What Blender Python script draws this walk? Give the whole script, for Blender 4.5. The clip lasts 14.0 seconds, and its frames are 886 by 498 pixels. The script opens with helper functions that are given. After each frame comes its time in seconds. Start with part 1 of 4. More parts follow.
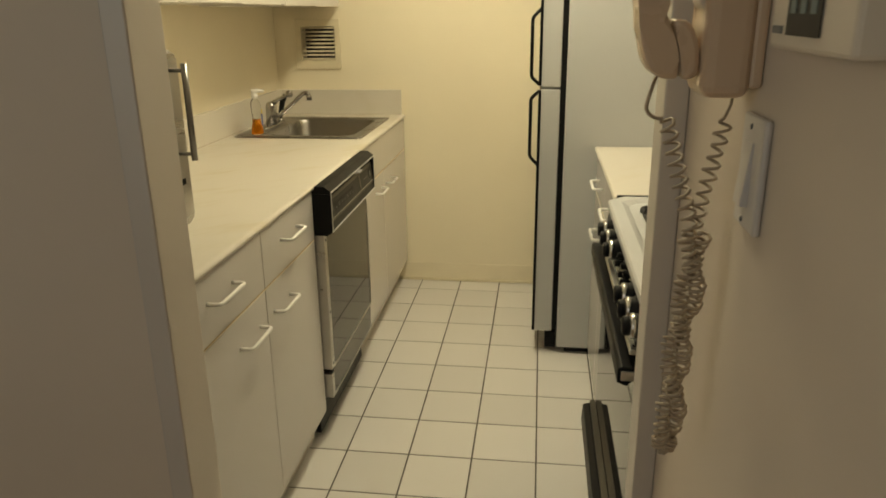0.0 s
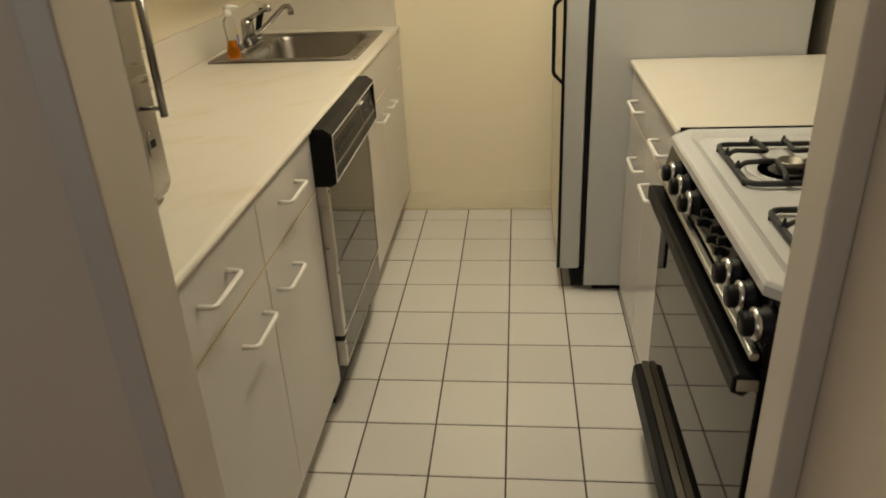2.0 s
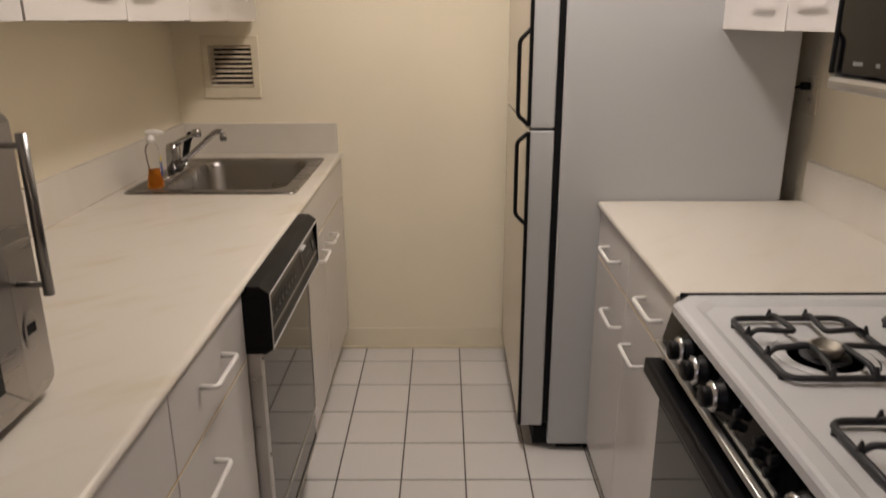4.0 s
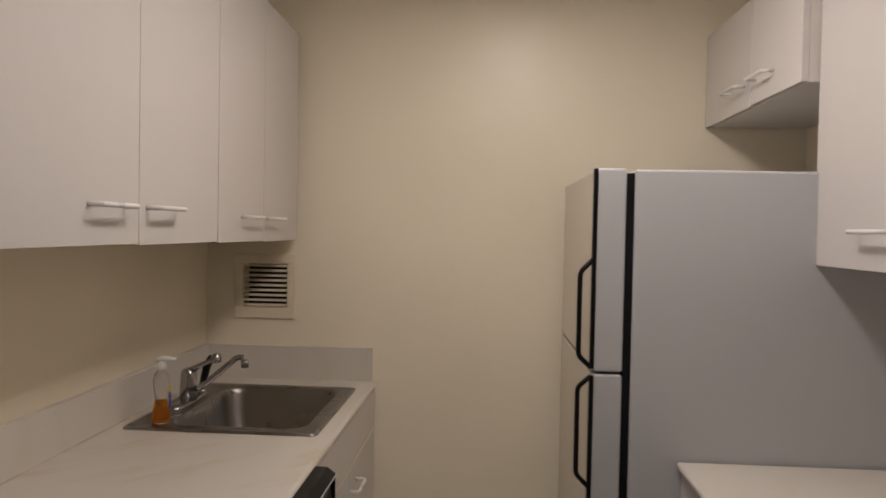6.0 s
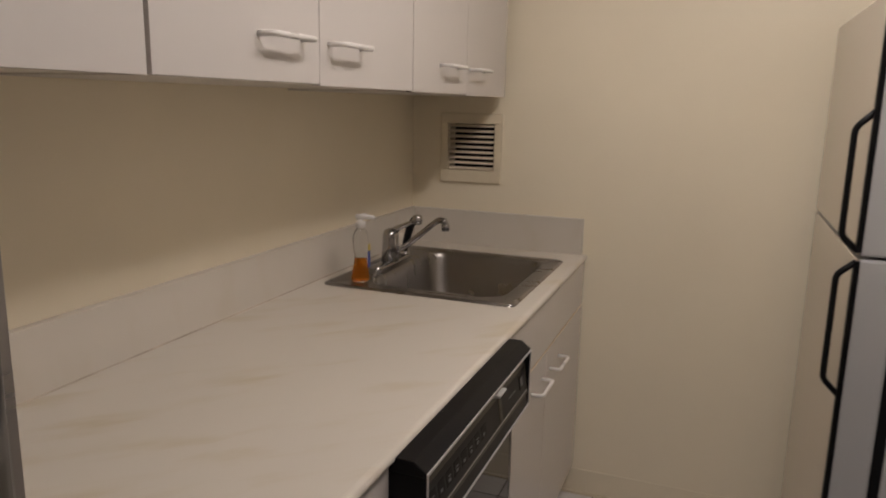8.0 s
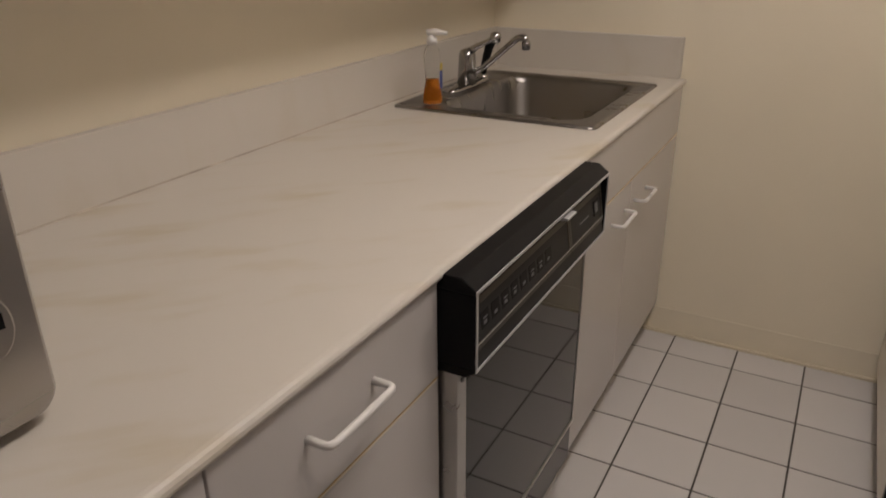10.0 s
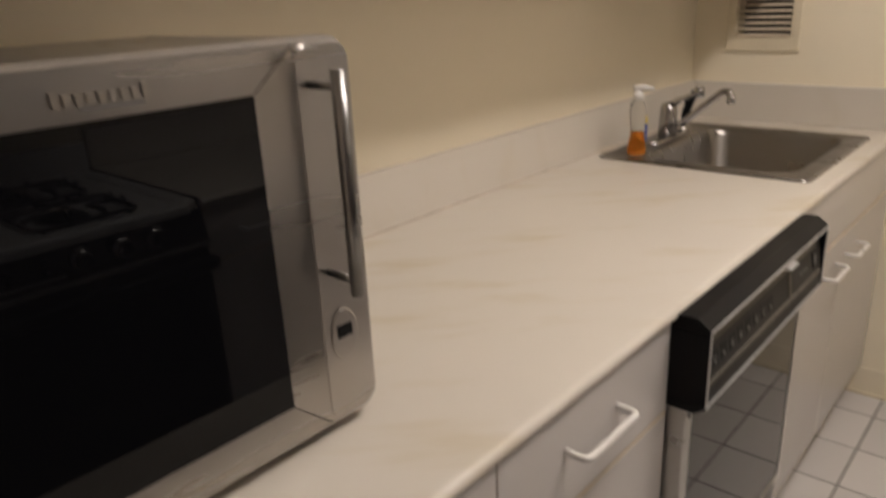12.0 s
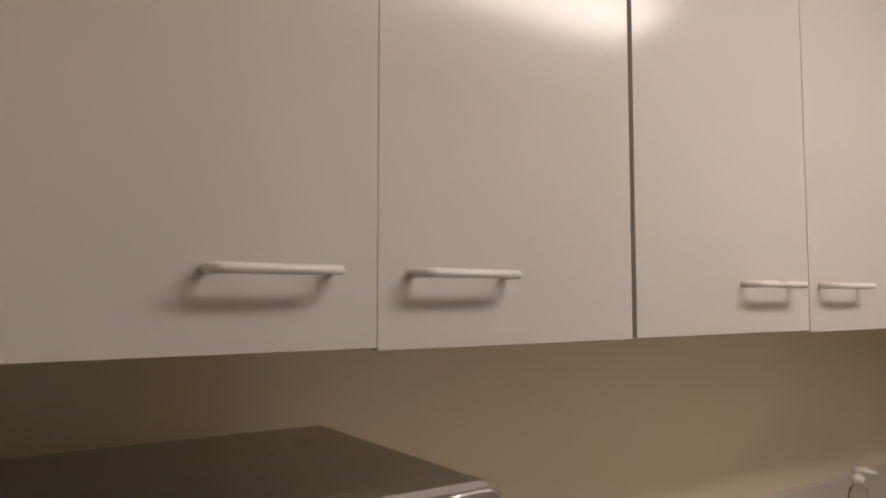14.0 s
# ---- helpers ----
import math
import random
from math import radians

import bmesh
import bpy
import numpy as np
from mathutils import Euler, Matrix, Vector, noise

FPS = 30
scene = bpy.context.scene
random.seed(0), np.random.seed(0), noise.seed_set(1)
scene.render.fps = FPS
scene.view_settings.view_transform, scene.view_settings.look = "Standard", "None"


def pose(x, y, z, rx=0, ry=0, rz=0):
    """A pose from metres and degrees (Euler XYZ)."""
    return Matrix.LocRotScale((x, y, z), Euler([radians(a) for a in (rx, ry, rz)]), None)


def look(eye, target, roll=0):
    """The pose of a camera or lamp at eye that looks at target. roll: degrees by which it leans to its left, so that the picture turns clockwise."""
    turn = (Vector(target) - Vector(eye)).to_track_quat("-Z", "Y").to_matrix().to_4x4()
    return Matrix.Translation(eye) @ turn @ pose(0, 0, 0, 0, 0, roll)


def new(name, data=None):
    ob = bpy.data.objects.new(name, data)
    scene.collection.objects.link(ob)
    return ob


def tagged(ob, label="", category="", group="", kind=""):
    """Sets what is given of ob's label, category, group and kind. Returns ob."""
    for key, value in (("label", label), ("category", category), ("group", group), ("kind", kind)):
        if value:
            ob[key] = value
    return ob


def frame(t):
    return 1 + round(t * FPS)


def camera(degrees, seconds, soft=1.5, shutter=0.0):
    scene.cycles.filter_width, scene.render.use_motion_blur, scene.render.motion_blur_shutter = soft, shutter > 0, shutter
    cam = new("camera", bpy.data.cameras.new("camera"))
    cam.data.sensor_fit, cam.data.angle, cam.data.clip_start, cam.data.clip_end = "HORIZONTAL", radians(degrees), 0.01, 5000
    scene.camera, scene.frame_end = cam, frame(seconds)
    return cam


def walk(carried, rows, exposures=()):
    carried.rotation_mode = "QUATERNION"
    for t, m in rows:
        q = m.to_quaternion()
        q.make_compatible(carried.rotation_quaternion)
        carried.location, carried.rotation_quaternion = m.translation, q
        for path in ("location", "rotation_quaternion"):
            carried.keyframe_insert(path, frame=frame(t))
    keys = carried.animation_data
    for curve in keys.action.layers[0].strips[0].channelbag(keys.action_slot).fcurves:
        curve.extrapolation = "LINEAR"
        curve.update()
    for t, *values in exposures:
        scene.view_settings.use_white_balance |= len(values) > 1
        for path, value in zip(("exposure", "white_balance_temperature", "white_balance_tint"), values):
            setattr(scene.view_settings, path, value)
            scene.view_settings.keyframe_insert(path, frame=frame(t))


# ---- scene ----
cam = camera(62.8, 14.0, soft=1.7, shutter=0.5)
PATH = [
    (0, (0.025, -0.19, 1.424), (-0.228, 1.693, 0.797), -0.7),
    (0.5, (-0.013, -0.133, 1.431), (-0.263, 1.73, 0.748), -1.2),
    (1, (-0.056, -0.073, 1.444), (-0.304, 1.774, 0.719), -1.7),
    (1.5, (-0.091, 0.01, 1.432), (-0.33, 1.813, 0.6), -2.3),
    (2, (-0.133, 0.162, 1.437), (-0.338, 1.947, 0.559), -2.9),
    (2.2, (-0.15, 0.214, 1.443), (-0.309, 2.006, 0.569), -2.7),
    (4.3, (-0.253, 0.517, 1.457), (-0.233, 2.449, 0.939), -0.7),
    (4.5, (-0.266, 0.541, 1.459), (-0.219, 2.489, 1.008), -1.3),
    (5, (-0.276, 0.605, 1.477), (-0.223, 2.584, 1.192), -0.2),
    (5.5, (-0.263, 0.708, 1.485), (-0.311, 2.704, 1.371), 0.4),
    (6, (-0.247, 0.802, 1.494), (-0.375, 2.797, 1.44), 1.1),
    (6.5, (-0.221, 0.893, 1.491), (-0.461, 2.877, 1.417), 0.7),
    (7, (-0.205, 0.954, 1.471), (-0.615, 2.905, 1.303), 0.9),
    (7.5, (-0.219, 0.991, 1.441), (-0.811, 2.874, 1.119), 1.2),
    (8, (-0.248, 1.038, 1.424), (-0.949, 2.868, 1.027), 1.2),
    (8.2, (-0.247, 1.059, 1.417), (-0.995, 2.863, 0.989), 0.6),
    (10.3, (-0.223, 1.149, 1.331), (-1.143, 2.716, 0.496), -1.0),
    (10.5, (-0.231, 1.135, 1.328), (-1.185, 2.673, 0.477), -1.5),
    (11, (-0.242, 1.083, 1.331), (-1.314, 2.52, 0.443), -2.3),
    (11.5, (-0.252, 1.021, 1.342), (-1.384, 2.429, 0.485), -3.1),
    (12, (-0.264, 0.977, 1.377), (-1.522, 2.379, 0.707), -2.8),
    (12.5, (-0.284, 0.954, 1.414), (-1.704, 2.297, 0.987), -2.9),
    (13, (-0.301, 0.942, 1.45), (-1.84, 2.208, 1.281), -2.4),
    (13.5, (-0.296, 0.969, 1.487), (-1.904, 2.157, 1.536), -1.9),
    (14, (-0.307, 1.052, 1.505), (-1.952, 2.181, 1.643), -0.0),
]
EXPOSURES = [(0, 0.14, 8400, -9), (2.2, 0.0, 7500, -2), (4.3, -0.27, 6250, 14), (5.0, -0.5, 6200, 15), (6.0, -0.80, 6200, 15), (7.5, -0.74, 6200, 15), (8.2, -0.62, 6200, 14), (11.0, -0.42, 6200, 14), (12.0, -0.08, 6250, 12), (12.5, 0.07, 6250, 12), (13.0, 0.09, 6300, 13), (14, -0.65, 6350, 15)]
walk(cam, [(t, look(eye, target, roll)) for t, eye, target, roll in PATH], EXPOSURES)

# ---- light ----
CEIL = 2.44
world = bpy.data.worlds.new("world")
scene.world = world
world.use_nodes = True
world.node_tree.nodes["Background"].inputs[0].default_value = (0.6, 0.7, 0.9, 1)
world.node_tree.nodes["Background"].inputs[1].default_value = 0.05


def lamp(name, m, power, colour, size, shape="DISK", size_y=None):
    data = bpy.data.lights.new(name, "AREA")
    data.energy, data.color, data.shape, data.size = power, colour, shape, size
    if size_y:
        data.size_y = size_y
    ob = new(name, data)
    ob.matrix_world = m
    return ob


# the kitchen's long ceiling fixture, and the daylight of the room behind the hall
lamp("kitchen_tube_lamp", pose(-0.14, 2.22, CEIL - 0.084), 11.8, (1.0, 0.89, 0.78), 0.22, "RECTANGLE", 1.22)
lamp("hall_daylight", look((-1.80, -1.3, 1.5), (0.24, 0.4, 1.2)), 14.0, (0.77, 0.80, 0.96), 1.2, "RECTANGLE", 1.3)


# ---- materials ----
def material(name, colour, rough=0.5, metal=0.0, spec=0.5, var=0.06, scale=6.0, grain=180.0, bump=0.05, coat=0.0, stretch=(1, 1, 1), rvar=0.05, grit=0.0):
    """A painted, moulded or metal surface: broad unevenness of tone, fine grain, slight relief."""
    mat = bpy.data.materials.new(name)
    mat.use_nodes = True
    nt = mat.node_tree
    n, l = nt.nodes, nt.links
    b = n["Principled BSDF"]
    b.inputs["Metallic"].default_value = metal
    b.inputs["Specular IOR Level"].default_value = spec
    b.inputs["Coat Weight"].default_value = coat
    geo = n.new("ShaderNodeNewGeometry")
    mp = n.new("ShaderNodeMapping")
    mp.inputs["Scale"].default_value = stretch
    l.new(geo.outputs["Position"], mp.inputs["Vector"])
    broad = n.new("ShaderNodeTexNoise")
    broad.inputs["Scale"].default_value, broad.inputs["Detail"].default_value = scale, 4
    fine = n.new("ShaderNodeTexNoise")
    fine.inputs["Scale"].default_value, fine.inputs["Detail"].default_value = grain, 2
    for q in (broad, fine):
        l.new(mp.outputs["Vector"], q.inputs["Vector"])
    mix = n.new("ShaderNodeMath")
    mix.operation = "MULTIPLY_ADD"
    mix.inputs[1].default_value = grit
    l.new(fine.outputs["Fac"], mix.inputs[0])
    l.new(broad.outputs["Fac"], mix.inputs[2])
    ramp = n.new("ShaderNodeMapRange")
    ramp.inputs["From Min"].default_value, ramp.inputs["From Max"].default_value = 0.25 + 0.5 * grit - 0.1 * grit, 0.75 + 0.5 * grit + 0.1 * grit
    ramp.inputs["To Min"].default_value, ramp.inputs["To Max"].default_value = 1 - var, 1 + var
    l.new(mix.outputs[0], ramp.inputs["Value"])
    tone = n.new("ShaderNodeVectorMath")
    tone.operation = "SCALE"
    tone.inputs[0].default_value = colour
    l.new(ramp.outputs["Result"], tone.inputs["Scale"])
    l.new(tone.outputs[0], b.inputs["Base Color"])
    rr = n.new("ShaderNodeMapRange")
    rr.inputs["From Min"].default_value, rr.inputs["From Max"].default_value = 0.3, 0.7
    rr.inputs["To Min"].default_value, rr.inputs["To Max"].default_value = max(0.02, rough - rvar), min(1, rough + rvar)
    l.new(broad.outputs["Fac"], rr.inputs["Value"])
    l.new(rr.outputs["Result"], b.inputs["Roughness"])
    if bump:
        bp = n.new("ShaderNodeBump")
        bp.inputs["Strength"].default_value, bp.inputs["Distance"].default_value = bump, 0.002
        l.new(fine.outputs["Fac"], bp.inputs["Height"])
        l.new(bp.outputs["Normal"], b.inputs["Normal"])
    return mat


def marble(name="marble_laminate", strength=0.45):
    """Cream laminate with soft tan veins that run aslant."""
    mat = material(name, (0.635, 0.59, 0.523), 0.33, spec=0.4, var=0.02, scale=3, bump=0.0, rvar=0)
    nt = mat.node_tree
    n, l = nt.nodes, nt.links
    b = n["Principled BSDF"]
    geo = n.new("ShaderNodeNewGeometry")
    mp = n.new("ShaderNodeMapping")
    mp.vector_type = "TEXTURE"
    mp.inputs["Rotation"].default_value = (0, 0, radians(47))
    mp.inputs["Scale"].default_value = (1.5, 0.42, 1.0)
    l.new(geo.outputs["Position"], mp.inputs["Vector"])
    vein = n.new("ShaderNodeTexNoise")
    vein.inputs["Scale"].default_value, vein.inputs["Detail"].default_value, vein.inputs["Roughness"].default_value, vein.inputs["Distortion"].default_value = 6.0, 4, 0.5, 0.25
    l.new(mp.outputs["Vector"], vein.inputs["Vector"])
    fac = n.new("ShaderNodeMapRange")
    fac.interpolation_type = "SMOOTHSTEP"
    fac.inputs["From Min"].default_value, fac.inputs["From Max"].default_value = 0.50, 0.80
    fac.inputs["To Max"].default_value = strength
    l.new(vein.outputs["Fac"], fac.inputs["Value"])
    mix = n.new("ShaderNodeMix")
    mix.data_type = "RGBA"
    mix.inputs["B"].default_value = (0.48, 0.385, 0.21, 1)
    old = b.inputs["Base Color"].links[0].from_socket
    l.new(old, mix.inputs["A"])
    l.new(fac.outputs["Result"], mix.inputs["Factor"])
    l.new(mix.outputs["Result"], b.inputs["Base Color"])
    return mat


def tile_glaze():
    """Off-white glazed tile whose tone differs a little from tile to tile."""
    mat = material("tile_glaze", (0.65, 0.625, 0.605), 0.30, spec=0.42, var=0.008, scale=2.5, grain=90, bump=0.0, rvar=0)
    nt = mat.node_tree
    n, l = nt.nodes, nt.links
    b = n["Principled BSDF"]
    info = n.new("ShaderNodeObjectInfo")
    mr = n.new("ShaderNodeMapRange")
    mr.inputs["To Min"].default_value, mr.inputs["To Max"].default_value = 0.94, 1.04
    l.new(info.outputs["Random"], mr.inputs["Value"])
    vm = n.new("ShaderNodeVectorMath")
    vm.operation = "SCALE"
    l.new(b.inputs["Base Color"].links[0].from_socket, vm.inputs[0])
    l.new(mr.outputs["Result"], vm.inputs["Scale"])
    l.new(vm.outputs[0], b.inputs["Base Color"])
    return mat


def clear(name, colour, ior=1.45, rough=0.02):
    mat = bpy.data.materials.new(name)
    mat.use_nodes = True
    b = mat.node_tree.nodes["Principled BSDF"]
    b.inputs["Base Color"].default_value = (*colour, 1)
    b.inputs["Transmission Weight"].default_value = 1
    b.inputs["IOR"].default_value, b.inputs["Roughness"].default_value = ior, rough
    return mat


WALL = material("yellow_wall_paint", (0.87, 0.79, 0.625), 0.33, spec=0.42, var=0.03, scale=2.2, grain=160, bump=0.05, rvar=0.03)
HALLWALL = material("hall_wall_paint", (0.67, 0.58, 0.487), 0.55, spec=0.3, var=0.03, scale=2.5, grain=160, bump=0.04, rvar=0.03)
TRIM = material("door_frame_paint", (0.60, 0.545, 0.49), 0.38, spec=0.4, var=0.03, scale=4, grain=150, bump=0.05)
BASE = material("base_paint", (0.82, 0.74, 0.58), 0.38, var=0.05, scale=7)
CEILING = material("ceiling_paint", (0.80, 0.78, 0.72), 0.8, bump=0.1)
WHITE = material("white_laminate", (0.63, 0.596, 0.567), 0.165, spec=0.45, var=0.006, scale=1.6, bump=0.0, rvar=0)
CARCASS = material("cabinet_carcass", (0.70, 0.66, 0.60), 0.5, var=0.04)
DARKGAP = material("dark_gap", (0.05, 0.04, 0.03), 0.9)
WOODEDGE = material("raw_edge", (0.50, 0.34, 0.14), 0.6, var=0.15, scale=30)
PLASTIC = material("white_plastic", (0.76, 0.74, 0.71), 0.30, var=0.02, bump=0.0)
OLDPLASTIC = material("aged_white_plastic", (0.64, 0.60, 0.575), 0.34, var=0.03, bump=0.0)
MARBLE = marble()
SPLASH = marble("plain_laminate", 0.12)
PALE = marble("pale_laminate", 0.16)
TILE = tile_glaze()
GROUT = material("grout", (0.10, 0.09, 0.08), 0.9, var=0.25, scale=14, bump=0.2)
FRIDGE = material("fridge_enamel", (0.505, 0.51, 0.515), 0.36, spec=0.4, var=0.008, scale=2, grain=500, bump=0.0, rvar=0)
CHROMELINE = material("satin_edge_line", (0.60, 0.60, 0.60), 0.5, metal=0.5, var=0.04)
BLACK = material("black_plastic", (0.006, 0.006, 0.007), 0.42, spec=0.16, var=0.2, bump=0.04)
SEAL = material("rubber_seal", (0.008, 0.008, 0.009), 0.7, spec=0.15, var=0.2)
BLACKGLASS = material("black_glass", (0.004, 0.004, 0.005), 0.03, spec=0.24, var=0.0, bump=0.0, rvar=0.01)
SMOKEGLASS = material("smoked_mirror_panel", (0.016, 0.016, 0.018), 0.03, spec=0.40, var=0.0, bump=0.0, rvar=0.01)
STEEL = material("brushed_steel", (0.45, 0.43, 0.41), 0.29, metal=1, var=0.02, scale=2, grain=60, bump=0.012, stretch=(1, 1, 14), rvar=0.04)
SINKSTEEL = material("sink_steel", (0.28, 0.265, 0.25), 0.30, metal=1, var=0.05, scale=8, grain=220, bump=0.03, stretch=(1, 6, 1))
FAUCET = material("worn_chrome", (0.40, 0.39, 0.385), 0.17, metal=1, var=0.06, scale=30, bump=0.01, rvar=0.06)
CHROME = material("chrome", (0.62, 0.62, 0.63), 0.09, metal=1, var=0.02, bump=0, rvar=0.03)
SILVER = material("silver_paint", (0.42, 0.41, 0.40), 0.35, metal=0.4, var=0.04)
ALU = material("aluminium_trim", (0.55, 0.54, 0.52), 0.32, metal=1, var=0.06, scale=12, bump=0.02)
ENAMEL = material("stove_enamel", (0.56, 0.56, 0.565), 0.2, spec=0.5, var=0.015, scale=4, bump=0.0, rvar=0.04)
IRON = material("cast_iron", (0.018, 0.018, 0.02), 0.55, var=0.3, scale=40, bump=0.25)
BRASS = material("burner_metal", (0.27, 0.245, 0.205), 0.5, metal=0.7, var=0.15, scale=60, bump=0.1)
BEIGE = material("beige_phone_plastic", (0.62, 0.46, 0.33), 0.28, spec=0.45, var=0.03, scale=8, bump=0.01)
CORD = material("beige_cord", (0.42, 0.33, 0.24), 0.45, var=0.08, scale=40)
CREAM = material("cream_plastic", (0.70, 0.62, 0.52), 0.38, var=0.03)
BRONZE = material("bronze_frame", (0.11, 0.098, 0.082), 0.35, metal=0.7, var=0.05)
SCREEN = material("display_glass", (0.022, 0.022, 0.022), 0.40, spec=0.2, var=0.1)
INK = material("grey_ink", (0.17, 0.17, 0.17), 0.5, var=0.05)
VENTPAINT = material("vent_paint", (0.74, 0.66, 0.50), 0.42, var=0.05, scale=20)
VENTDARK = material("vent_slat_paint", (0.76, 0.67, 0.53), 0.5, var=0.08, scale=30)
CLEAR = clear("clear_plastic", (0.97, 0.97, 0.95), 1.12)
SOAP = clear("orange_soap", (0.95, 0.36, 0.05), 1.12)
SOAP.node_tree.nodes["Principled BSDF"].inputs["Transmission Weight"].default_value = 0.82
BLUELABEL = material("blue_label", (0.05, 0.08, 0.30), 0.4)

# ---- mesh helpers ----
ORIGIN = {}


def thing(name, at=(0, 0, 0), label="", category="", group="", kind="", rz=0.0, local=False):
    ob = new(name)
    ob.empty_display_size = 0.05
    ob.matrix_world = pose(*at, 0, 0, rz)
    ORIGIN[ob] = Vector((0, 0, 0)) if local else Vector(at)
    return tagged(ob, label, category, group, kind)


def part(name, bm, mat, parent=None, label="", smooth=False, **tags):
    """Links a bmesh as one mesh object, under its thing or part."""
    if parent is not None:
        bmesh.ops.translate(bm, verts=bm.verts, vec=-ORIGIN[parent])
    bmesh.ops.recalc_face_normals(bm, faces=bm.faces)
    data = bpy.data.meshes.new(name)
    bm.to_mesh(data)
    bm.free()
    for p in data.polygons:
        p.use_smooth = smooth
    data.materials.append(mat)
    ob = new(name, data)
    if parent is not None:
        ob.parent = parent
        ORIGIN[ob] = ORIGIN[parent]
    else:
        ORIGIN[ob] = Vector((0, 0, 0))
    return tagged(ob, label, **tags)


def box(x0, x1, y0, y1, z0, z1, bevel=0.0, bm=None, seg=2):
    """A box, its edges rounded; joined to bm where one is given."""
    b = bmesh.new()
    bmesh.ops.create_cube(b, size=1)
    for v in b.verts:
        v.co = Vector(((x0 + x1) / 2 + v.co.x * (x1 - x0), (y0 + y1) / 2 + v.co.y * (y1 - y0), (z0 + z1) / 2 + v.co.z * (z1 - z0)))
    if bevel:
        bmesh.ops.bevel(b, geom=list(b.edges), offset=bevel, segments=seg, affect="EDGES", profile=0.5)
    if bm is None:
        return b
    return join(bm, b)


def join(bm, b):
    data = bpy.data.meshes.new("tmp")
    b.to_mesh(data)
    b.free()
    bm.from_mesh(data)
    bpy.data.meshes.remove(data)
    return bm


def tube(points, r, seg=8, bm=None, cap=True):
    """A round bar along a line of points."""
    bm = bm or bmesh.new()
    pts = [Vector(p) for p in points]
    rings = []
    ref = None
    for i, p in enumerate(pts):
        d = (pts[min(i + 1, len(pts) - 1)] - pts[max(i - 1, 0)]).normalized()
        if ref is None:
            ref = d.orthogonal().normalized()
        ref = (ref - d * ref.dot(d)).normalized()
        side = d.cross(ref)
        rr = r[i] if isinstance(r, (list, tuple)) else r
        rings.append([bm.verts.new(p + rr * (math.cos(a) * ref + math.sin(a) * side)) for a in (2 * math.pi * k / seg for k in range(seg))])
    for a, b in zip(rings, rings[1:]):
        for k in range(seg):
            bm.faces.new((a[k], a[(k + 1) % seg], b[(k + 1) % seg], b[k]))
    if cap:
        bm.faces.new(rings[0][::-1])
        bm.faces.new(rings[-1])
    return bm


def rounded(points, r, n=4):
    """A polyline with its inner corners rounded."""
    pts = [Vector(p) for p in points]
    out = [pts[0]]
    for a, b, c in zip(pts, pts[1:], pts[2:]):
        u, v = (a - b), (c - b)
        k = min(r, u.length * 0.45, v.length * 0.45)
        p, q = b + u.normalized() * k, b + v.normalized() * k
        for i in range(n + 1):
            t = i / n
            out.append((1 - t) ** 2 * p + 2 * t * (1 - t) * b + t * t * q)
    out.append(pts[-1])
    return out


def lathe(profile, at=(0, 0, 0), axis="z", seg=20, bm=None):
    """A turned shape from (radius, height) pairs."""
    bm = bm or bmesh.new()
    rings = []
    at = Vector(at)
    for r, h in profile:
        ring = []
        for k in range(seg):
            a = 2 * math.pi * k / seg
            u, v = r * math.cos(a), r * math.sin(a)
            p = {"z": (u, v, h), "x": (h, u, v), "y": (u, h, v)}[axis]
            ring.append(bm.verts.new(at + Vector(p)))
        rings.append(ring)
    for a, b in zip(rings, rings[1:]):
        for k in range(seg):
            bm.faces.new((a[k], a[(k + 1) % seg], b[(k + 1) % seg], b[k]))
    bm.faces.new(rings[0])
    bm.faces.new(rings[-1])
    return bm


def ring_rect(cx, cy, w, h, r, z, n=6):
    """The points of a rectangle with rounded corners."""
    pts = []
    for sx, sy, a0 in ((1, 1, 0), (-1, 1, 90), (-1, -1, 180), (1, -1, 270)):
        for i in range(n + 1):
            a = radians(a0 + 90 * i / n)
            pts.append(Vector((cx + sx * (w / 2 - r) + r * math.cos(a), cy + sy * (h / 2 - r) + r * math.sin(a), z)))
    return pts


def loft(loops, bm=None, close=True, first=False):
    bm = bm or bmesh.new()
    rows = [[bm.verts.new(p) for p in lp] for lp in loops]
    for a, b in zip(rows, rows[1:]):
        k = len(a)
        for i in range(k):
            bm.faces.new((a[i], a[(i + 1) % k], b[(i + 1) % k], b[i]))
    if close:
        bm.faces.new(rows[-1])
    if first:
        bm.faces.new(rows[0][::-1])
    return bm


def prism(outline, axis, a, b, bevel=0.0, bm=None):
    """An outline of two coordinates, pushed along an axis from a to b."""
    m = bmesh.new()
    put = {"y": lambda p, t: (p[0], t, p[1]), "x": lambda p, t: (t, p[0], p[1]), "z": lambda p, t: (p[0], p[1], t)}[axis]
    lo = [m.verts.new(put(p, a)) for p in outline]
    hi = [m.verts.new(put(p, b)) for p in outline]
    k = len(outline)
    m.faces.new(lo[::-1])
    m.faces.new(hi)
    for i in range(k):
        m.faces.new((lo[i], lo[(i + 1) % k], hi[(i + 1) % k], hi[i]))
    if bevel:
        bmesh.ops.bevel(m, geom=list(m.edges), offset=bevel, segments=2, affect="EDGES", profile=0.5)
    return join(bm, m) if bm is not None else m


def slab(name, *a, mat=WHITE, parent=None, bevel=0.0, label="", **tags):
    return part(name, box(*a, bevel=bevel), mat, parent, label, **tags)


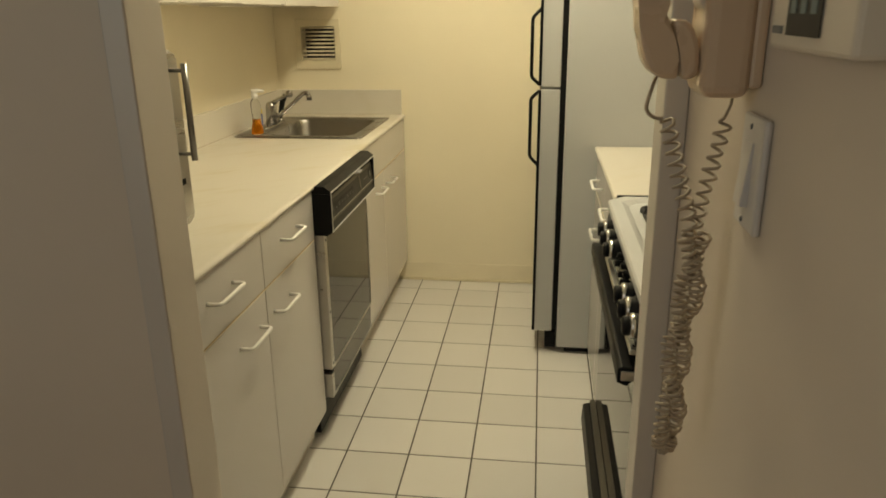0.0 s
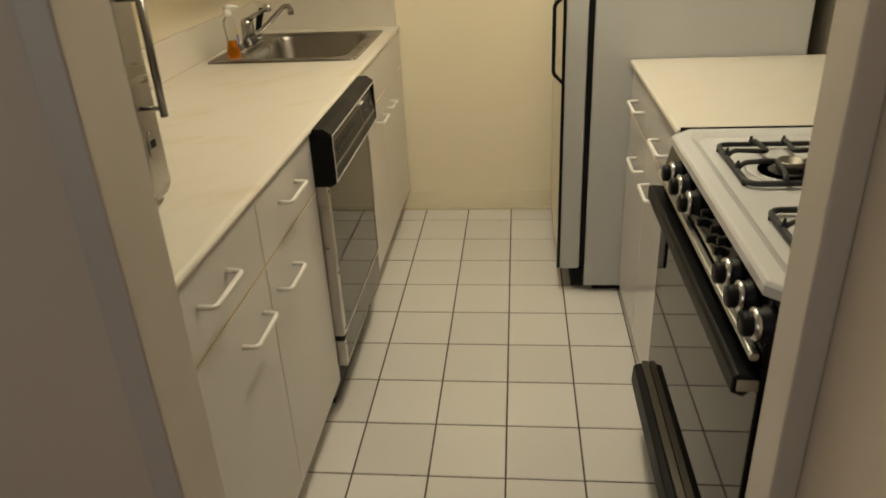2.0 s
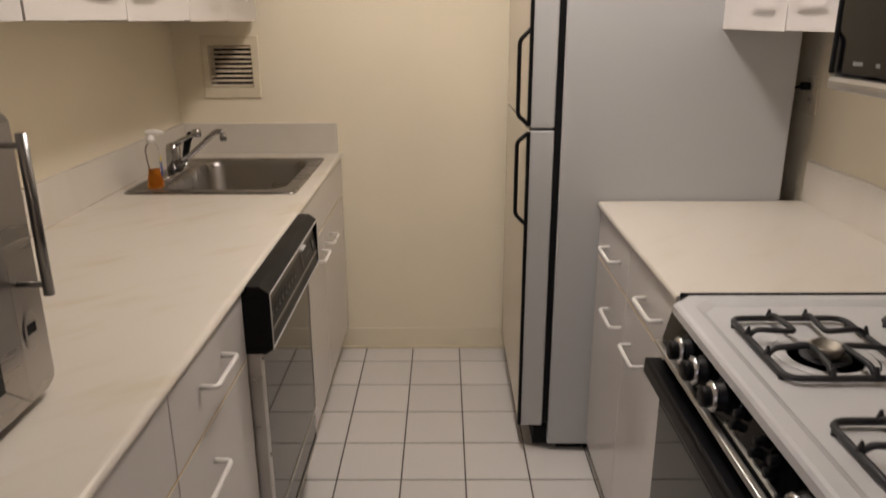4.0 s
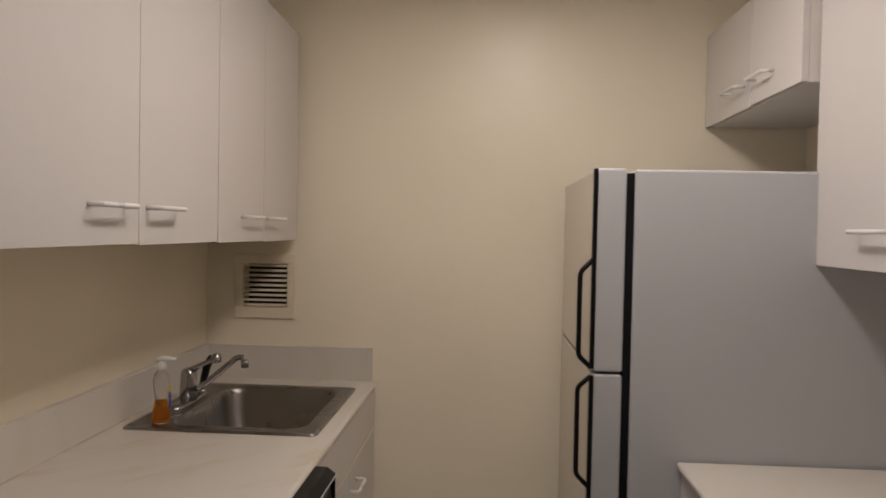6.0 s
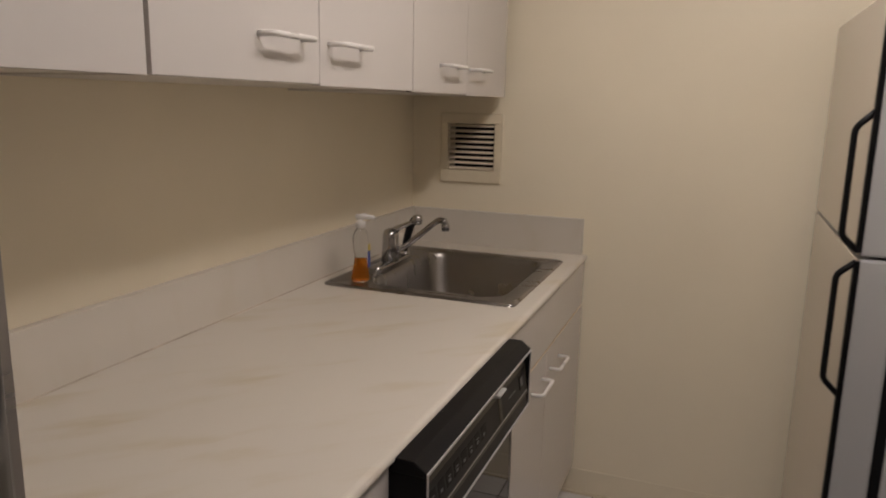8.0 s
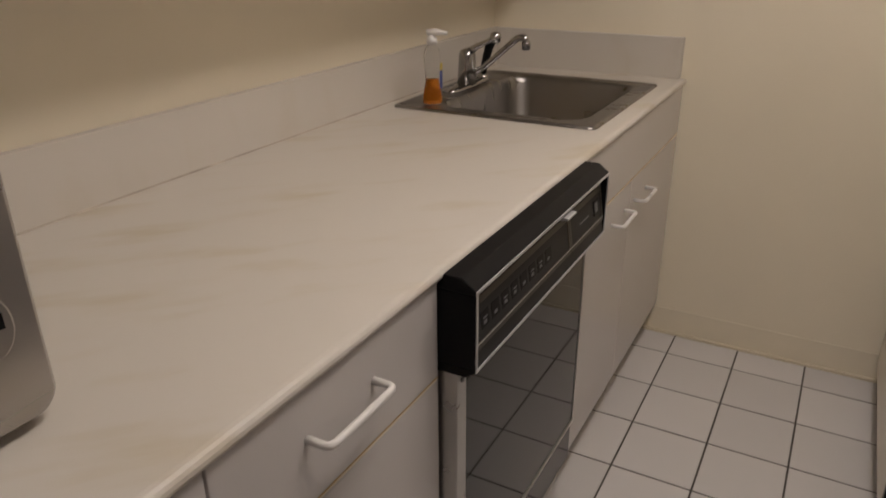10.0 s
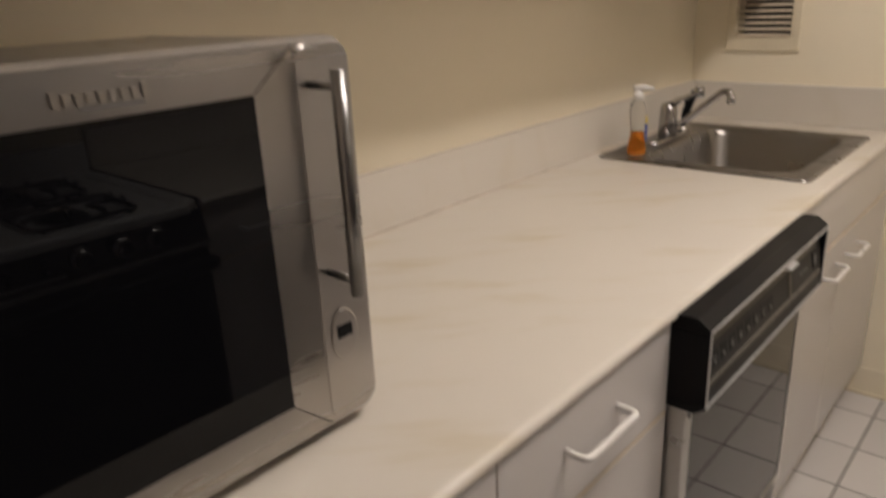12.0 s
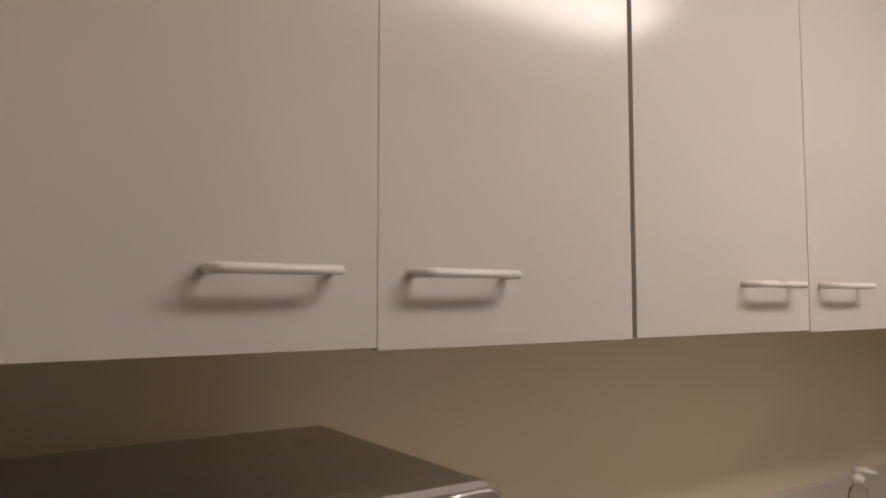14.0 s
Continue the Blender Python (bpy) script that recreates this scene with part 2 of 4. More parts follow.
def pull(parent, face, out, y0, y1, z, r=0.0052):
    """A white U-shaped bar pull on a face square to x."""
    tip = face + out * 0.032
    line = rounded([(face, y0, z), (tip, y0, z), (tip, y1, z), (face, y1, z)], 0.012, 4)
    return part("handle", tube(line, r, 8), PLASTIC, parent, "white U-shaped bar handle", smooth=True)


# ---- plan ----
LEFT, RIGHT, BACK = -1.335, 0.90, 3.544
KITCHEN = 1.02
TOP = 0.910

hole = (-1.190, -1.021, 1.185, 1.349)
bm = box(LEFT - 0.12, hole[0], BACK, BACK + 0.12, 0, CEIL)
box(hole[1], RIGHT + 0.12, BACK, BACK + 0.12, 0, CEIL, bm=bm)
box(hole[0], hole[1], BACK, BACK + 0.12, 0, hole[2], bm=bm)
box(hole[0], hole[1], BACK, BACK + 0.12, hole[3], CEIL, bm=bm)
part("wall_back", bm, WALL, None, "pale yellow painted back wall with an air shaft behind the vent", kind="structure")
slab("wall_left", LEFT - 0.12, LEFT, 0.946, BACK, 0, CEIL, mat=WALL, kind="structure", label="pale yellow painted side wall")
slab("wall_right", RIGHT, RIGHT + 0.12, KITCHEN, BACK, 0, CEIL, mat=WALL, kind="structure", label="pale yellow painted side wall")
slab("ceiling", LEFT - 0.12, RIGHT + 0.12, 0.92, BACK + 0.12, CEIL, CEIL + 0.1, mat=CEILING, kind="structure", label="white painted ceiling")
slab("ceiling_hall", -1.9, RIGHT + 0.12, -2.6, 0.92, CEIL, CEIL + 0.1, mat=CEILING, kind="structure", label="white painted hall ceiling")
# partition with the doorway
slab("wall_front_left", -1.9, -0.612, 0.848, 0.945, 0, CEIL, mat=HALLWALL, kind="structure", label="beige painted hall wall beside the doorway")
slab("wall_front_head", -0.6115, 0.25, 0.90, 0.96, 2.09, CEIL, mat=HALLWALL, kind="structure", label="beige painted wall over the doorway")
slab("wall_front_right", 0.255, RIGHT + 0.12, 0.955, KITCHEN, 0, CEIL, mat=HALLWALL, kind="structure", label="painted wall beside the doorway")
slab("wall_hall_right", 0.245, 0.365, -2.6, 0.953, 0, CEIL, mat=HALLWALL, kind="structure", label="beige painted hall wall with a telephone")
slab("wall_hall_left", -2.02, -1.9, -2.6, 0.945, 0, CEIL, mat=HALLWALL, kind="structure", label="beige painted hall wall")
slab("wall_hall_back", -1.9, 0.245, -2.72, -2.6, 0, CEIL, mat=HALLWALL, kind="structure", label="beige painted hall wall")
slab("floor_hall", -2.02, 0.37, -2.72, 0.92, -0.1, -0.004, mat=material("hall_floor_wood", (0.28, 0.18, 0.10), 0.35, var=0.2, scale=4, stretch=(8, 1, 1)), kind="structure", label="brown wooden hall floor")

frame_l = thing("door_frame", (-0.6, 0.86, 0), "painted metal frame of the doorway to the kitchen", "door frame", kind="structure")
part("jamb", box(-0.611, -0.571, 0.838, 0.947, 0, 2.05, 0.003), TRIM, frame_l)
part("jamb", box(0.209, 0.2445, 0.940, 1.022, 0, 2.05, 0.003), TRIM, frame_l)
part("head", box(-0.611, 0.2445, 0.84, 1.02, 2.05, 2.09, 0.003), TRIM, frame_l)

slab("baseboard", -0.69, 0.9, BACK - 0.004, BACK - 0.0005, 0.012, 0.10, mat=BASE, bevel=0.0015, kind="structure", label="low cove base painted like the wall")
slab("trim", -0.72, 0.9, BACK - 0.012, BACK - 0.0005, 0.0, 0.0115, mat=VENTPAINT, bevel=0.003, kind="structure", label="pale caulk strip at the foot of the wall")


# ---- the kitchen's long ceiling fixture ----
GLOW = bpy.data.materials.new("lit_diffuser")
GLOW.use_nodes = True
GLOW.node_tree.nodes["Principled BSDF"].inputs["Base Color"].default_value = (0.8, 0.8, 0.78, 1)
GLOW.node_tree.nodes["Principled BSDF"].inputs["Emission Color"].default_value = (1.0, 0.89, 0.78, 1)
GLOW.node_tree.nodes["Principled BSDF"].inputs["Emission Strength"].default_value = 12.5
cl = thing("ceiling_light", (-0.14, 2.22, CEIL), "long lit fluorescent ceiling light with white diffuser", "ceiling light")
part("housing", box(-0.27, -0.01, 1.59, 2.85, CEIL - 0.030, CEIL - 0.0005, 0.003), PLASTIC, cl)
part("diffuser", box(-0.255, -0.025, 1.61, 2.83, CEIL - 0.080, CEIL - 0.031, 0.008), GLOW, cl, "lit white diffuser")


# ---- cabinets ----
def base_unit(y0, y1, face, out, wall, split, label, drawers, doors, drawer_h, door_h, foot=0.115, solid_top=False):
    """A base cabinet: carcass and kick, drawer fronts above doors, each with its pull."""
    c = thing("base_cabinet", (face, (y0 + y1) / 2, 0), label, "cabinet", "base cabinets")
    t = 0.018
    body_x = sorted((face - out * t, wall))
    part("carcass", box(*body_x, y0, y1, foot + 0.003, 0.70 if solid_top else TOP - 0.0205), CARCASS, c)
    kick = sorted((face - out * 0.05, wall))
    part("toe_kick", box(*kick, y0 + 0.001, y1 - 0.001, 0, foot + 0.002), CARCASS, c)
    zsplit, ztop = 0.733, TOP - 0.0195
    fx = sorted((face, face - out * (t - 0.001)))
    cuts = [y0, split, y1]
    for i, (h0, h1) in enumerate(drawers):
        a, b = (y0, y1) if solid_top else (cuts[i], cuts[i + 1])
        d = part("drawer_front", box(*fx, a + 0.0015, b - 0.0015, zsplit + 0.003, ztop, 0.0015), WHITE, c)
        if h1 > h0:
            pull(d, face, out, h0, h1, drawer_h)
        if solid_top:
            break
    for i, (h0, h1) in enumerate(doors):
        d = part("door", box(*fx, cuts[i] + 0.0015, cuts[i + 1] - 0.0015, foot, zsplit - 0.003, 0.0015), WHITE, c)
        pull(d, face, out, h0, h1, door_h)
    part("edge_strip", box(*sorted((face - out * 0.0005, face - out * 0.012)), y0 + 0.002, y1 - 0.002, zsplit + 0.0005, zsplit + 0.003), WOODEDGE, c, "raw brown edge between drawer and door")
    part("edge_band", box(*sorted((face - out * 0.0003, face - out * 0.012)), y0 + 0.002, y1 - 0.002, zsplit - 0.0028, zsplit + 0.0004), VENTPAINT, c, "cream edge band on the door tops")
    return c


base_unit(0.987, 1.943, -0.673, 1, LEFT + 0.01, 1.503, "white laminate base cabinet with two drawers and two doors", [(1.178, 1.312), (1.645, 1.777)], [(1.318, 1.448), (1.552, 1.678)], 0.826, 0.652)
base_unit(2.555, 3.54, -0.673, 1, LEFT + 0.01, 3.0, "white laminate sink base cabinet with two doors", [(0, 0)], [(2.83, 2.952), (3.045, 3.165)], 0.826, 0.662, solid_top=True)
base_unit(1.881, 2.690, 0.256, -1, RIGHT - 0.01, 2.305, "white laminate base cabinet between the stove and the refrigerator", [(1.99, 2.13), (2.40, 2.54)], [(2.10, 2.23), (2.34, 2.475)], 0.803, 0.632, foot=0.05)


def wall_unit(y0, y1, z0, z1, face, out, wall, split, pulls, pz, label, gap=0.0015, seam=0.0012):
    c = thing("wall_cabinet", (face, (y0 + y1) / 2, z0), label, "cabinet", "wall cabinets")
    t = 0.018
    part("carcass", box(*sorted((face - out * (t + 0.001), wall)), y0 + 0.002, y1 - 0.002, z0 + 0.002, z1), CARCASS, c)
    cuts = [y0, split, y1]
    fx = sorted((face, face - out * t))
    for i, (h0, h1) in enumerate(pulls):
        d = part("door", box(*fx, cuts[i] + (gap if i == 0 else seam), cuts[i + 1] - (gap if i == 1 else seam), z0 + (0.003 if i == 0 else 0), z1, 0.0008), WHITE, c)
        pull(d, face, out, h0, h1, pz)
    return c


UP = 2.215
first_unit = wall_unit(1.036, 1.823, 1.451, UP, -0.975, 1, LEFT + 0.001, 1.427, [(1.246, 1.372), (1.469, 1.598)], 1.533, "white laminate wall cabinet with two flat doors", seam=0.0003)
wall_unit(1.829, 2.706, 1.449, UP, -0.975, 1, LEFT + 0.001, 2.267, [(2.075, 2.205), (2.300, 2.431)], 1.528, "white laminate wall cabinet with two flat doors")
over_sink = wall_unit(2.7075, 3.50, 1.4435, UP, -0.975, 1, LEFT + 0.001, 3.10, [(2.89, 3.02), (3.125, 3.25)], 1.519, "white laminate wall cabinet over the sink")
part("gap_strip", box(-0.993, -0.976, 0.948, 1.031, 1.452, UP, 0.0008), WHITE, first_unit, "white filler strip against the wall")
# dark strip set in the gap, its colour standing in for the shade there
part("gap_strip", box(-0.993, -0.978, 2.7047, 2.7088, 1.446, UP), DARKGAP, over_sink, "dark strip for the shade in the gap between cabinets")
wall_unit(1.86, 2.710, 1.421, UP, 0.579, -1, RIGHT - 0.001, 2.292, [(2.105, 2.245), (2.345, 2.48)], 1.506, "white laminate wall cabinet beside the refrigerator", seam=0.0018)
wall_unit(2.712, 3.54, 1.885, UP, 0.535, -1, RIGHT - 0.001, 3.08, [(2.90, 3.035), (3.13, 3.27)], 1.957, "short white laminate wall cabinet above the refrigerator")

# ---- worktops ----
SX0, SX1, SY0, SY1 = -1.280, -0.717, 2.778, 3.392
wt = thing("worktop", (-1.0, 2.3, TOP - 0.04), "cream marble-look laminate worktop with tan veins", "worktop")
hx0, hx1, hy0, hy1 = SX0 + 0.02, SX1 - 0.02, SY0 + 0.02, SY1 - 0.02
xs, ys = (LEFT + 0.001, hx0, hx1, -0.679), (0.948, hy0, hy1, BACK - 0.001)
bm = bmesh.new()
lo, hi = ([[bm.verts.new((u, v, z)) for v in ys] for u in xs] for z in (TOP - 0.018, TOP))
for i in range(3):
    for j in range(3):
        if (i, j) != (1, 1):
            for g in (lo, hi):
                bm.faces.new((g[i][j], g[i + 1][j], g[i + 1][j + 1], g[i][j + 1]))
for walk_round in ([(0, 0), (3, 0), (3, 3), (0, 3)], [(1, 1), (2, 1), (2, 2), (1, 2)]):
    for (i, j), (k, m) in zip(walk_round, walk_round[1:] + walk_round[:1]):
        n = max(abs(k - i), abs(m - j))
        for q in range(n):
            p0 = (i + (k - i) * q // n, j + (m - j) * q // n)
            p1 = (i + (k - i) * (q + 1) // n, j + (m - j) * (q + 1) // n)
            bm.faces.new((lo[p0[0]][p0[1]], lo[p1[0]][p1[1]], hi[p1[0]][p1[1]], hi[p0[0]][p0[1]]))
part("top", bm, MARBLE, wt)
part("front_edge", prism([(-0.679, TOP - 0.018), (-0.6718, TOP - 0.018), (-0.6685, TOP - 0.0155), (-0.6662, TOP - 0.0105), (-0.6672, TOP - 0.0065), (-0.670, TOP - 0.0030), (-0.674, TOP - 0.0009), (-0.679, TOP)], "y", 0.948, BACK - 0.001), MARBLE, wt)
part("backsplash", box(LEFT + 0.001, LEFT + 0.019, 0.948, BACK - 0.001, TOP, 1.037, 0.002), SPLASH, wt)
part("backsplash", box(LEFT + 0.0195, -0.684, BACK - 0.019, BACK - 0.001, TOP, 1.036, 0.002), SPLASH, wt)
part("caulk", tube([(LEFT + 0.020, 1.03, TOP + 0.001), (LEFT + 0.020, BACK - 0.02, TOP + 0.001)], 0.0022, 6), material("old_caulk", (0.52, 0.46, 0.385), 0.7, var=0.35, scale=14), wt)

wr = thing("worktop", (0.5, 2.3, TOP - 0.04), "cream laminate worktop beside the stove", "worktop")
RT = 0.907
part("top", box(0.254, RIGHT - 0.001, 1.884, 2.689, RT - 0.017, RT), PALE, wr)
part("front_edge", prism([(0.254, RT - 0.017), (0.248, RT - 0.017), (0.2455, RT - 0.014), (0.2445, RT - 0.008), (0.2465, RT - 0.003), (0.249, RT - 0.0008), (0.254, RT)], "y", 1.884, 2.689), PALE, wr)
part("backsplash", box(RIGHT - 0.020, RIGHT - 0.001, 1.884, 2.689, RT, 1.034, 0.002), SPLASH, wr)

# ---- sink ----
sink = thing("sink", (-0.99, 3.09, TOP), "brushed stainless steel drop-in kitchen sink", "sink")
cx, cy, w, h = (SX0 + SX1) / 2, (SY0 + SY1) / 2, SX1 - SX0, SY1 - SY0
bx0, bx1, by0, by1 = -1.172, -0.772, 2.838, 3.345
bcx, bcy, bw, bh = (bx0 + bx1) / 2, (by0 + by1) / 2, bx1 - bx0, by1 - by0
loops = [
    ring_rect(cx, cy, w, h, 0.020, TOP + 0.0005),
    ring_rect(cx, cy, w - 0.004, h - 0.004, 0.019, TOP + 0.006),
    ring_rect(cx, cy, w - 0.020, h - 0.020, 0.016, TOP + 0.007),
    ring_rect(cx, cy, w - 0.030, h - 0.030, 0.016, TOP + 0.0045),
    ring_rect(bcx, bcy, bw + 0.012, bh + 0.012, 0.066, TOP + 0.0045),
    ring_rect(bcx, bcy, bw, bh, 0.062, TOP - 0.002),
    ring_rect(bcx, bcy, bw - 0.012, bh - 0.012, 0.060, TOP - 0.015),
    ring_rect(bcx, bcy, bw - 0.030, bh - 0.030, 0.058, TOP - 0.130),
    ring_rect(bcx, bcy, bw - 0.060, bh - 0.060, 0.050, TOP - 0.156),
    ring_rect(bcx, bcy, bw - 0.110, bh - 0.110, 0.030, TOP - 0.164),
]
part("basin", loft(loops), SINKSTEEL, sink, smooth=True)
part("drain", lathe([(0.042, TOP - 0.1635), (0.042, TOP - 0.160), (0.034, TOP - 0.160), (0.028, TOP - 0.1655), (0.006, TOP - 0.1655)], (bcx, bcy, 0)), CHROME, sink, smooth=True)

FX, FY = -1.222, 3.11
fz = TOP + 0.005
faucet = thing("faucet", (FX, FY, fz), "chrome single-lever kitchen faucet on the sink", "faucet")
part("base_plate", loft([ring_rect(FX, FY, 0.05, 0.25, 0.024, fz), ring_rect(FX, FY, 0.05, 0.25, 0.024, fz + 0.004), ring_rect(FX, FY, 0.038, 0.238, 0.018, fz + 0.009)]), FAUCET, faucet, smooth=True)
part("body", lathe([(0.029, fz + 0.007), (0.027, fz + 0.055), (0.026, fz + 0.062), (0.025, fz + 0.090), (0.020, fz + 0.104), (0.008, fz + 0.110)], (FX, FY, 0)), FAUCET, faucet, smooth=True)
sp = rounded([(FX + 0.018, FY, fz + 0.04), (FX + 0.05, FY, fz + 0.054), (FX + 0.163, FY - 0.003, fz + 0.150), (FX + 0.186, FY - 0.005, fz + 0.150), (FX + 0.189, FY - 0.005, fz + 0.132)], 0.03, 5)
part("spout", tube(sp, 0.0095, 10), FAUCET, faucet, smooth=True)
part("aerator", lathe([(0.012, fz + 0.118), (0.0125, fz + 0.137), (0.010, fz + 0.141)], (FX + 0.189, FY - 0.005, 0)), FAUCET, faucet, smooth=True)
lv = [(FX + 0.005, FY, fz + 0.098), (FX + 0.035, FY - 0.006, fz + 0.118), (FX + 0.075, FY - 0.014, fz + 0.136), (FX + 0.090, FY - 0.017, fz + 0.143)]
part("lever", tube(lv, [0.013, 0.009, 0.007, 0.007], 10), FAUCET, faucet, smooth=True)
part("lever_knob", lathe([(0.004, -0.016), (0.014, -0.013), (0.0165, 0.0), (0.014, 0.013), (0.004, 0.016)], (FX + 0.100, FY - 0.019, fz + 0.148)), FAUCET, faucet, smooth=True)

spray = thing("side_sprayer", (FX, 3.225, fz), "black plastic side sprayer standing on the sink", "sprayer")
part("collar", lathe([(0.022, fz), (0.020, fz + 0.012), (0.013, fz + 0.022)], (FX, 3.22, 0)), FAUCET, spray, smooth=True)
part("spray_head", tube([(FX, 3.22, fz + 0.018), (FX + 0.006, 3.22, fz + 0.05), (FX + 0.018, 3.222, fz + 0.10), (FX + 0.034, 3.224, fz + 0.128)], [0.010, 0.012, 0.014, 0.012], 10), BLACK, spray, smooth=True)

# ---- soap bottle ----
BX, BY = -1.194, 2.850
soap = thing("soap_bottle", (BX, BY, fz), "clear pump bottle half full of orange dish soap, on the sink", "bottle")
prof = [(0.023, fz), (0.0265, fz + 0.005), (0.0240, fz + 0.03), (0.0182, fz + 0.060), (0.0176, fz + 0.072), (0.0215, fz + 0.10), (0.0225, fz + 0.125), (0.0185, fz + 0.143), (0.011, fz + 0.150), (0.011, fz + 0.158)]
part("bottle", lathe(prof, (BX, BY, 0)), CLEAR, soap, smooth=True)
part("soap", lathe([(0.021, fz + 0.003), (0.0248, fz + 0.007), (0.0226, fz + 0.032), (0.0170, fz + 0.060), (0.0165, fz + 0.066)], (BX, BY, 0)), SOAP, soap, "orange liquid soap", smooth=True)
part("collar", lathe([(0.014, fz + 0.155), (0.0145, fz + 0.172), (0.009, fz + 0.175), (0.006, fz + 0.186)], (BX, BY, 0)), PLASTIC, soap, smooth=True)
part("pump_head", tube([(BX - 0.012, BY - 0.003, fz + 0.184), (BX + 0.012, BY + 0.003, fz + 0.187), (BX + 0.040, BY + 0.012, fz + 0.184)], [0.009, 0.009, 0.005], 8), PLASTIC, soap, smooth=True)
part("label_strip", box(BX + 0.0205, BX + 0.0225, BY + 0.004, BY + 0.016, fz + 0.040, fz + 0.088), BLUELABEL, soap, "blue label edge")
part("label_strip", box(BX + 0.0218, BX + 0.0232, BY + 0.004, BY + 0.015, fz + 0.0885, fz + 0.108), material("yellow_label", (0.65, 0.50, 0.08), 0.4), soap, "yellow label edge")

# ---- dishwasher ----
dw = thing("dishwasher", (-0.68, 2.25, 0), "built-in dishwasher with black control panel and smoked glossy door", "dishwasher")
D0, D1 = 1.947, 2.551
part("tub", box(LEFT + 0.05, -0.70, D0 + 0.002, D1 - 0.002, 0.02, TOP - 0.030), BLACK, dw)
part("door_panel", box(-0.698, -0.648, D0 + 0.034, D1 - 0.010, 0.272, 0.744, 0.002), SMOKEGLASS, dw, "smoked mirror-like door panel")
part("side_trim", box(-0.698, -0.645, D0 + 0.002, D0 + 0.033, 0.268, 0.744, 0.002), ALU, dw, "aluminium side trim")
part("side_trim", box(-0.698, -0.646, D1 - 0.0095, D1 - 0.002, 0.268, 0.744, 0.001), ALU, dw)
for zz in (0.288, 0.475, 0.725):
    part("screw", lathe([(0.005, 0), (0.005, 0.0015), (0.003, 0.0025)], (-0.645, D0 + 0.018, zz), "x", 10), INK, dw)
part("lower_trim", box(-0.698, -0.645, D0 + 0.034, D1 - 0.002, 0.264, 0.2715, 0.001), ALU, dw)
part("access_panel", box(-0.698, -0.650, D0 + 0.030, D1 - 0.010, 0.164, 0.262, 0.002), SMOKEGLASS, dw, "glossy black lower access panel")
part("access_trim", box(-0.698, -0.648, D0 + 0.004, D0 + 0.029, 0.160, 0.248, 0.001), ALU, dw)
part("access_trim", box(-0.698, -0.648, D0 + 0.030, D1 - 0.010, 0.158, 0.1635, 0.001), ALU, dw)
part("screw", lathe([(0.004, 0), (0.004, 0.0015), (0.0025, 0.0025)], (-0.648, D0 + 0.014, 0.236), "x", 10), BRASS, dw)
part("toe_kick", box(-0.760, -0.735, D0 + 0.004, D1 - 0.004, 0.0, 0.157), SEAL, dw, "dark recessed kick board")
fx = -0.613
IN = 0.014
cbox = part("control_box", box(-0.699, fx - IN, D0 + 0.010, D1 - 0.010, 0.746, 0.880), BLACK, dw, "black control box with a recessed panel")
part("hood", prism([(-0.699, 0.881), (fx, 0.881), (fx, 0.889), (-0.634, 0.9050), (-0.6645, 0.9050), (-0.6645, 0.8905), (-0.699, 0.8905)], "y", D0 - 0.004, D1 + 0.002, 0.0015), BLACK, cbox, "black sloping hood")
part("sill", prism([(-0.699, 0.745), (-0.630, 0.745), (fx, 0.757), (fx, 0.7605), (-0.699, 0.7605)], "y", D0 - 0.004, D1 + 0.002, 0.0012), BLACK, cbox)
for y0_, y1_ in ((D0 - 0.004, D0 + 0.0040), (D1 - 0.006, D1 + 0.002)):
    part("cheek", prism([(-0.699, 0.7607), (fx, 0.7607), (fx, 0.8808), (-0.699, 0.8808)], "y", y0_, y1_, 0.001), BLACK, cbox, "black side cheek")
for a in ((D0 - 0.003, D1 + 0.001, 0.8835, 0.8880), (D0 - 0.003, D1 + 0.001, 0.7570, 0.7612)):
    part("chrome_line", box(fx, fx + 0.002, *a), CHROMELINE, cbox, "bright metal edge line")
for a in ((D0 - 0.003, D0 + 0.001, 0.7615, 0.8832), (D1 - 0.003, D1 + 0.001, 0.7615, 0.8832)):
    part("chrome_line", box(fx, fx + 0.002, *a), CHROMELINE, cbox)
fx -= IN
fx += IN


def panel_part(name, bm, *rest):
    """A piece of the control panel, which leans back from its foot."""
    for v in bm.verts:
        v.co.x -= IN * min(1.0, max(0.0, (v.co.z - 0.766) / 0.098))
    return part(name, bm, *rest)


panel_part("panel_back", prism([(fx - 0.004, 0.7606), (fx - 0.0006, 0.7606), (fx - 0.0006, 0.8645), (fx - 0.004, 0.8645)], "y", D0 + 0.0042, D1 - 0.0062), SCREEN, cbox)
panel_part("recess_strip", box(fx, fx + 0.0010, D0 + 0.005, D1 - 0.007, 0.8647, 0.8798), SEAL, cbox)
for y0_, y1_ in ((D0 + 0.0045, D0 + 0.402), (D0 + 0.4025, D1 - 0.008)):
    w_ = y1_ - y0_
    for a in ((y0_, y1_, 0.8524, 0.8642), (y0_, y1_, 0.7880, 0.7975), (y0_, y0_ + 0.008, 0.7976, 0.8523), (y1_ - 0.008, y1_, 0.7976, 0.8523)):
        panel_part("panel_frame", box(fx - 0.001, fx + 0.0022, *a, 0.0006), BRONZE, cbox, "dull bronze frame")
    panel_part("panel_frame_line", box(fx + 0.0020, fx + 0.0026, y0_ + 0.001, y1_ - 0.001, 0.7953, 0.7970), SILVER, cbox)
    panel_part("control_strip", box(fx, fx + 0.0012, y0_ + 0.0085, y1_ - 0.0085, 0.7981, 0.8518), SCREEN, cbox, "dark control strip")
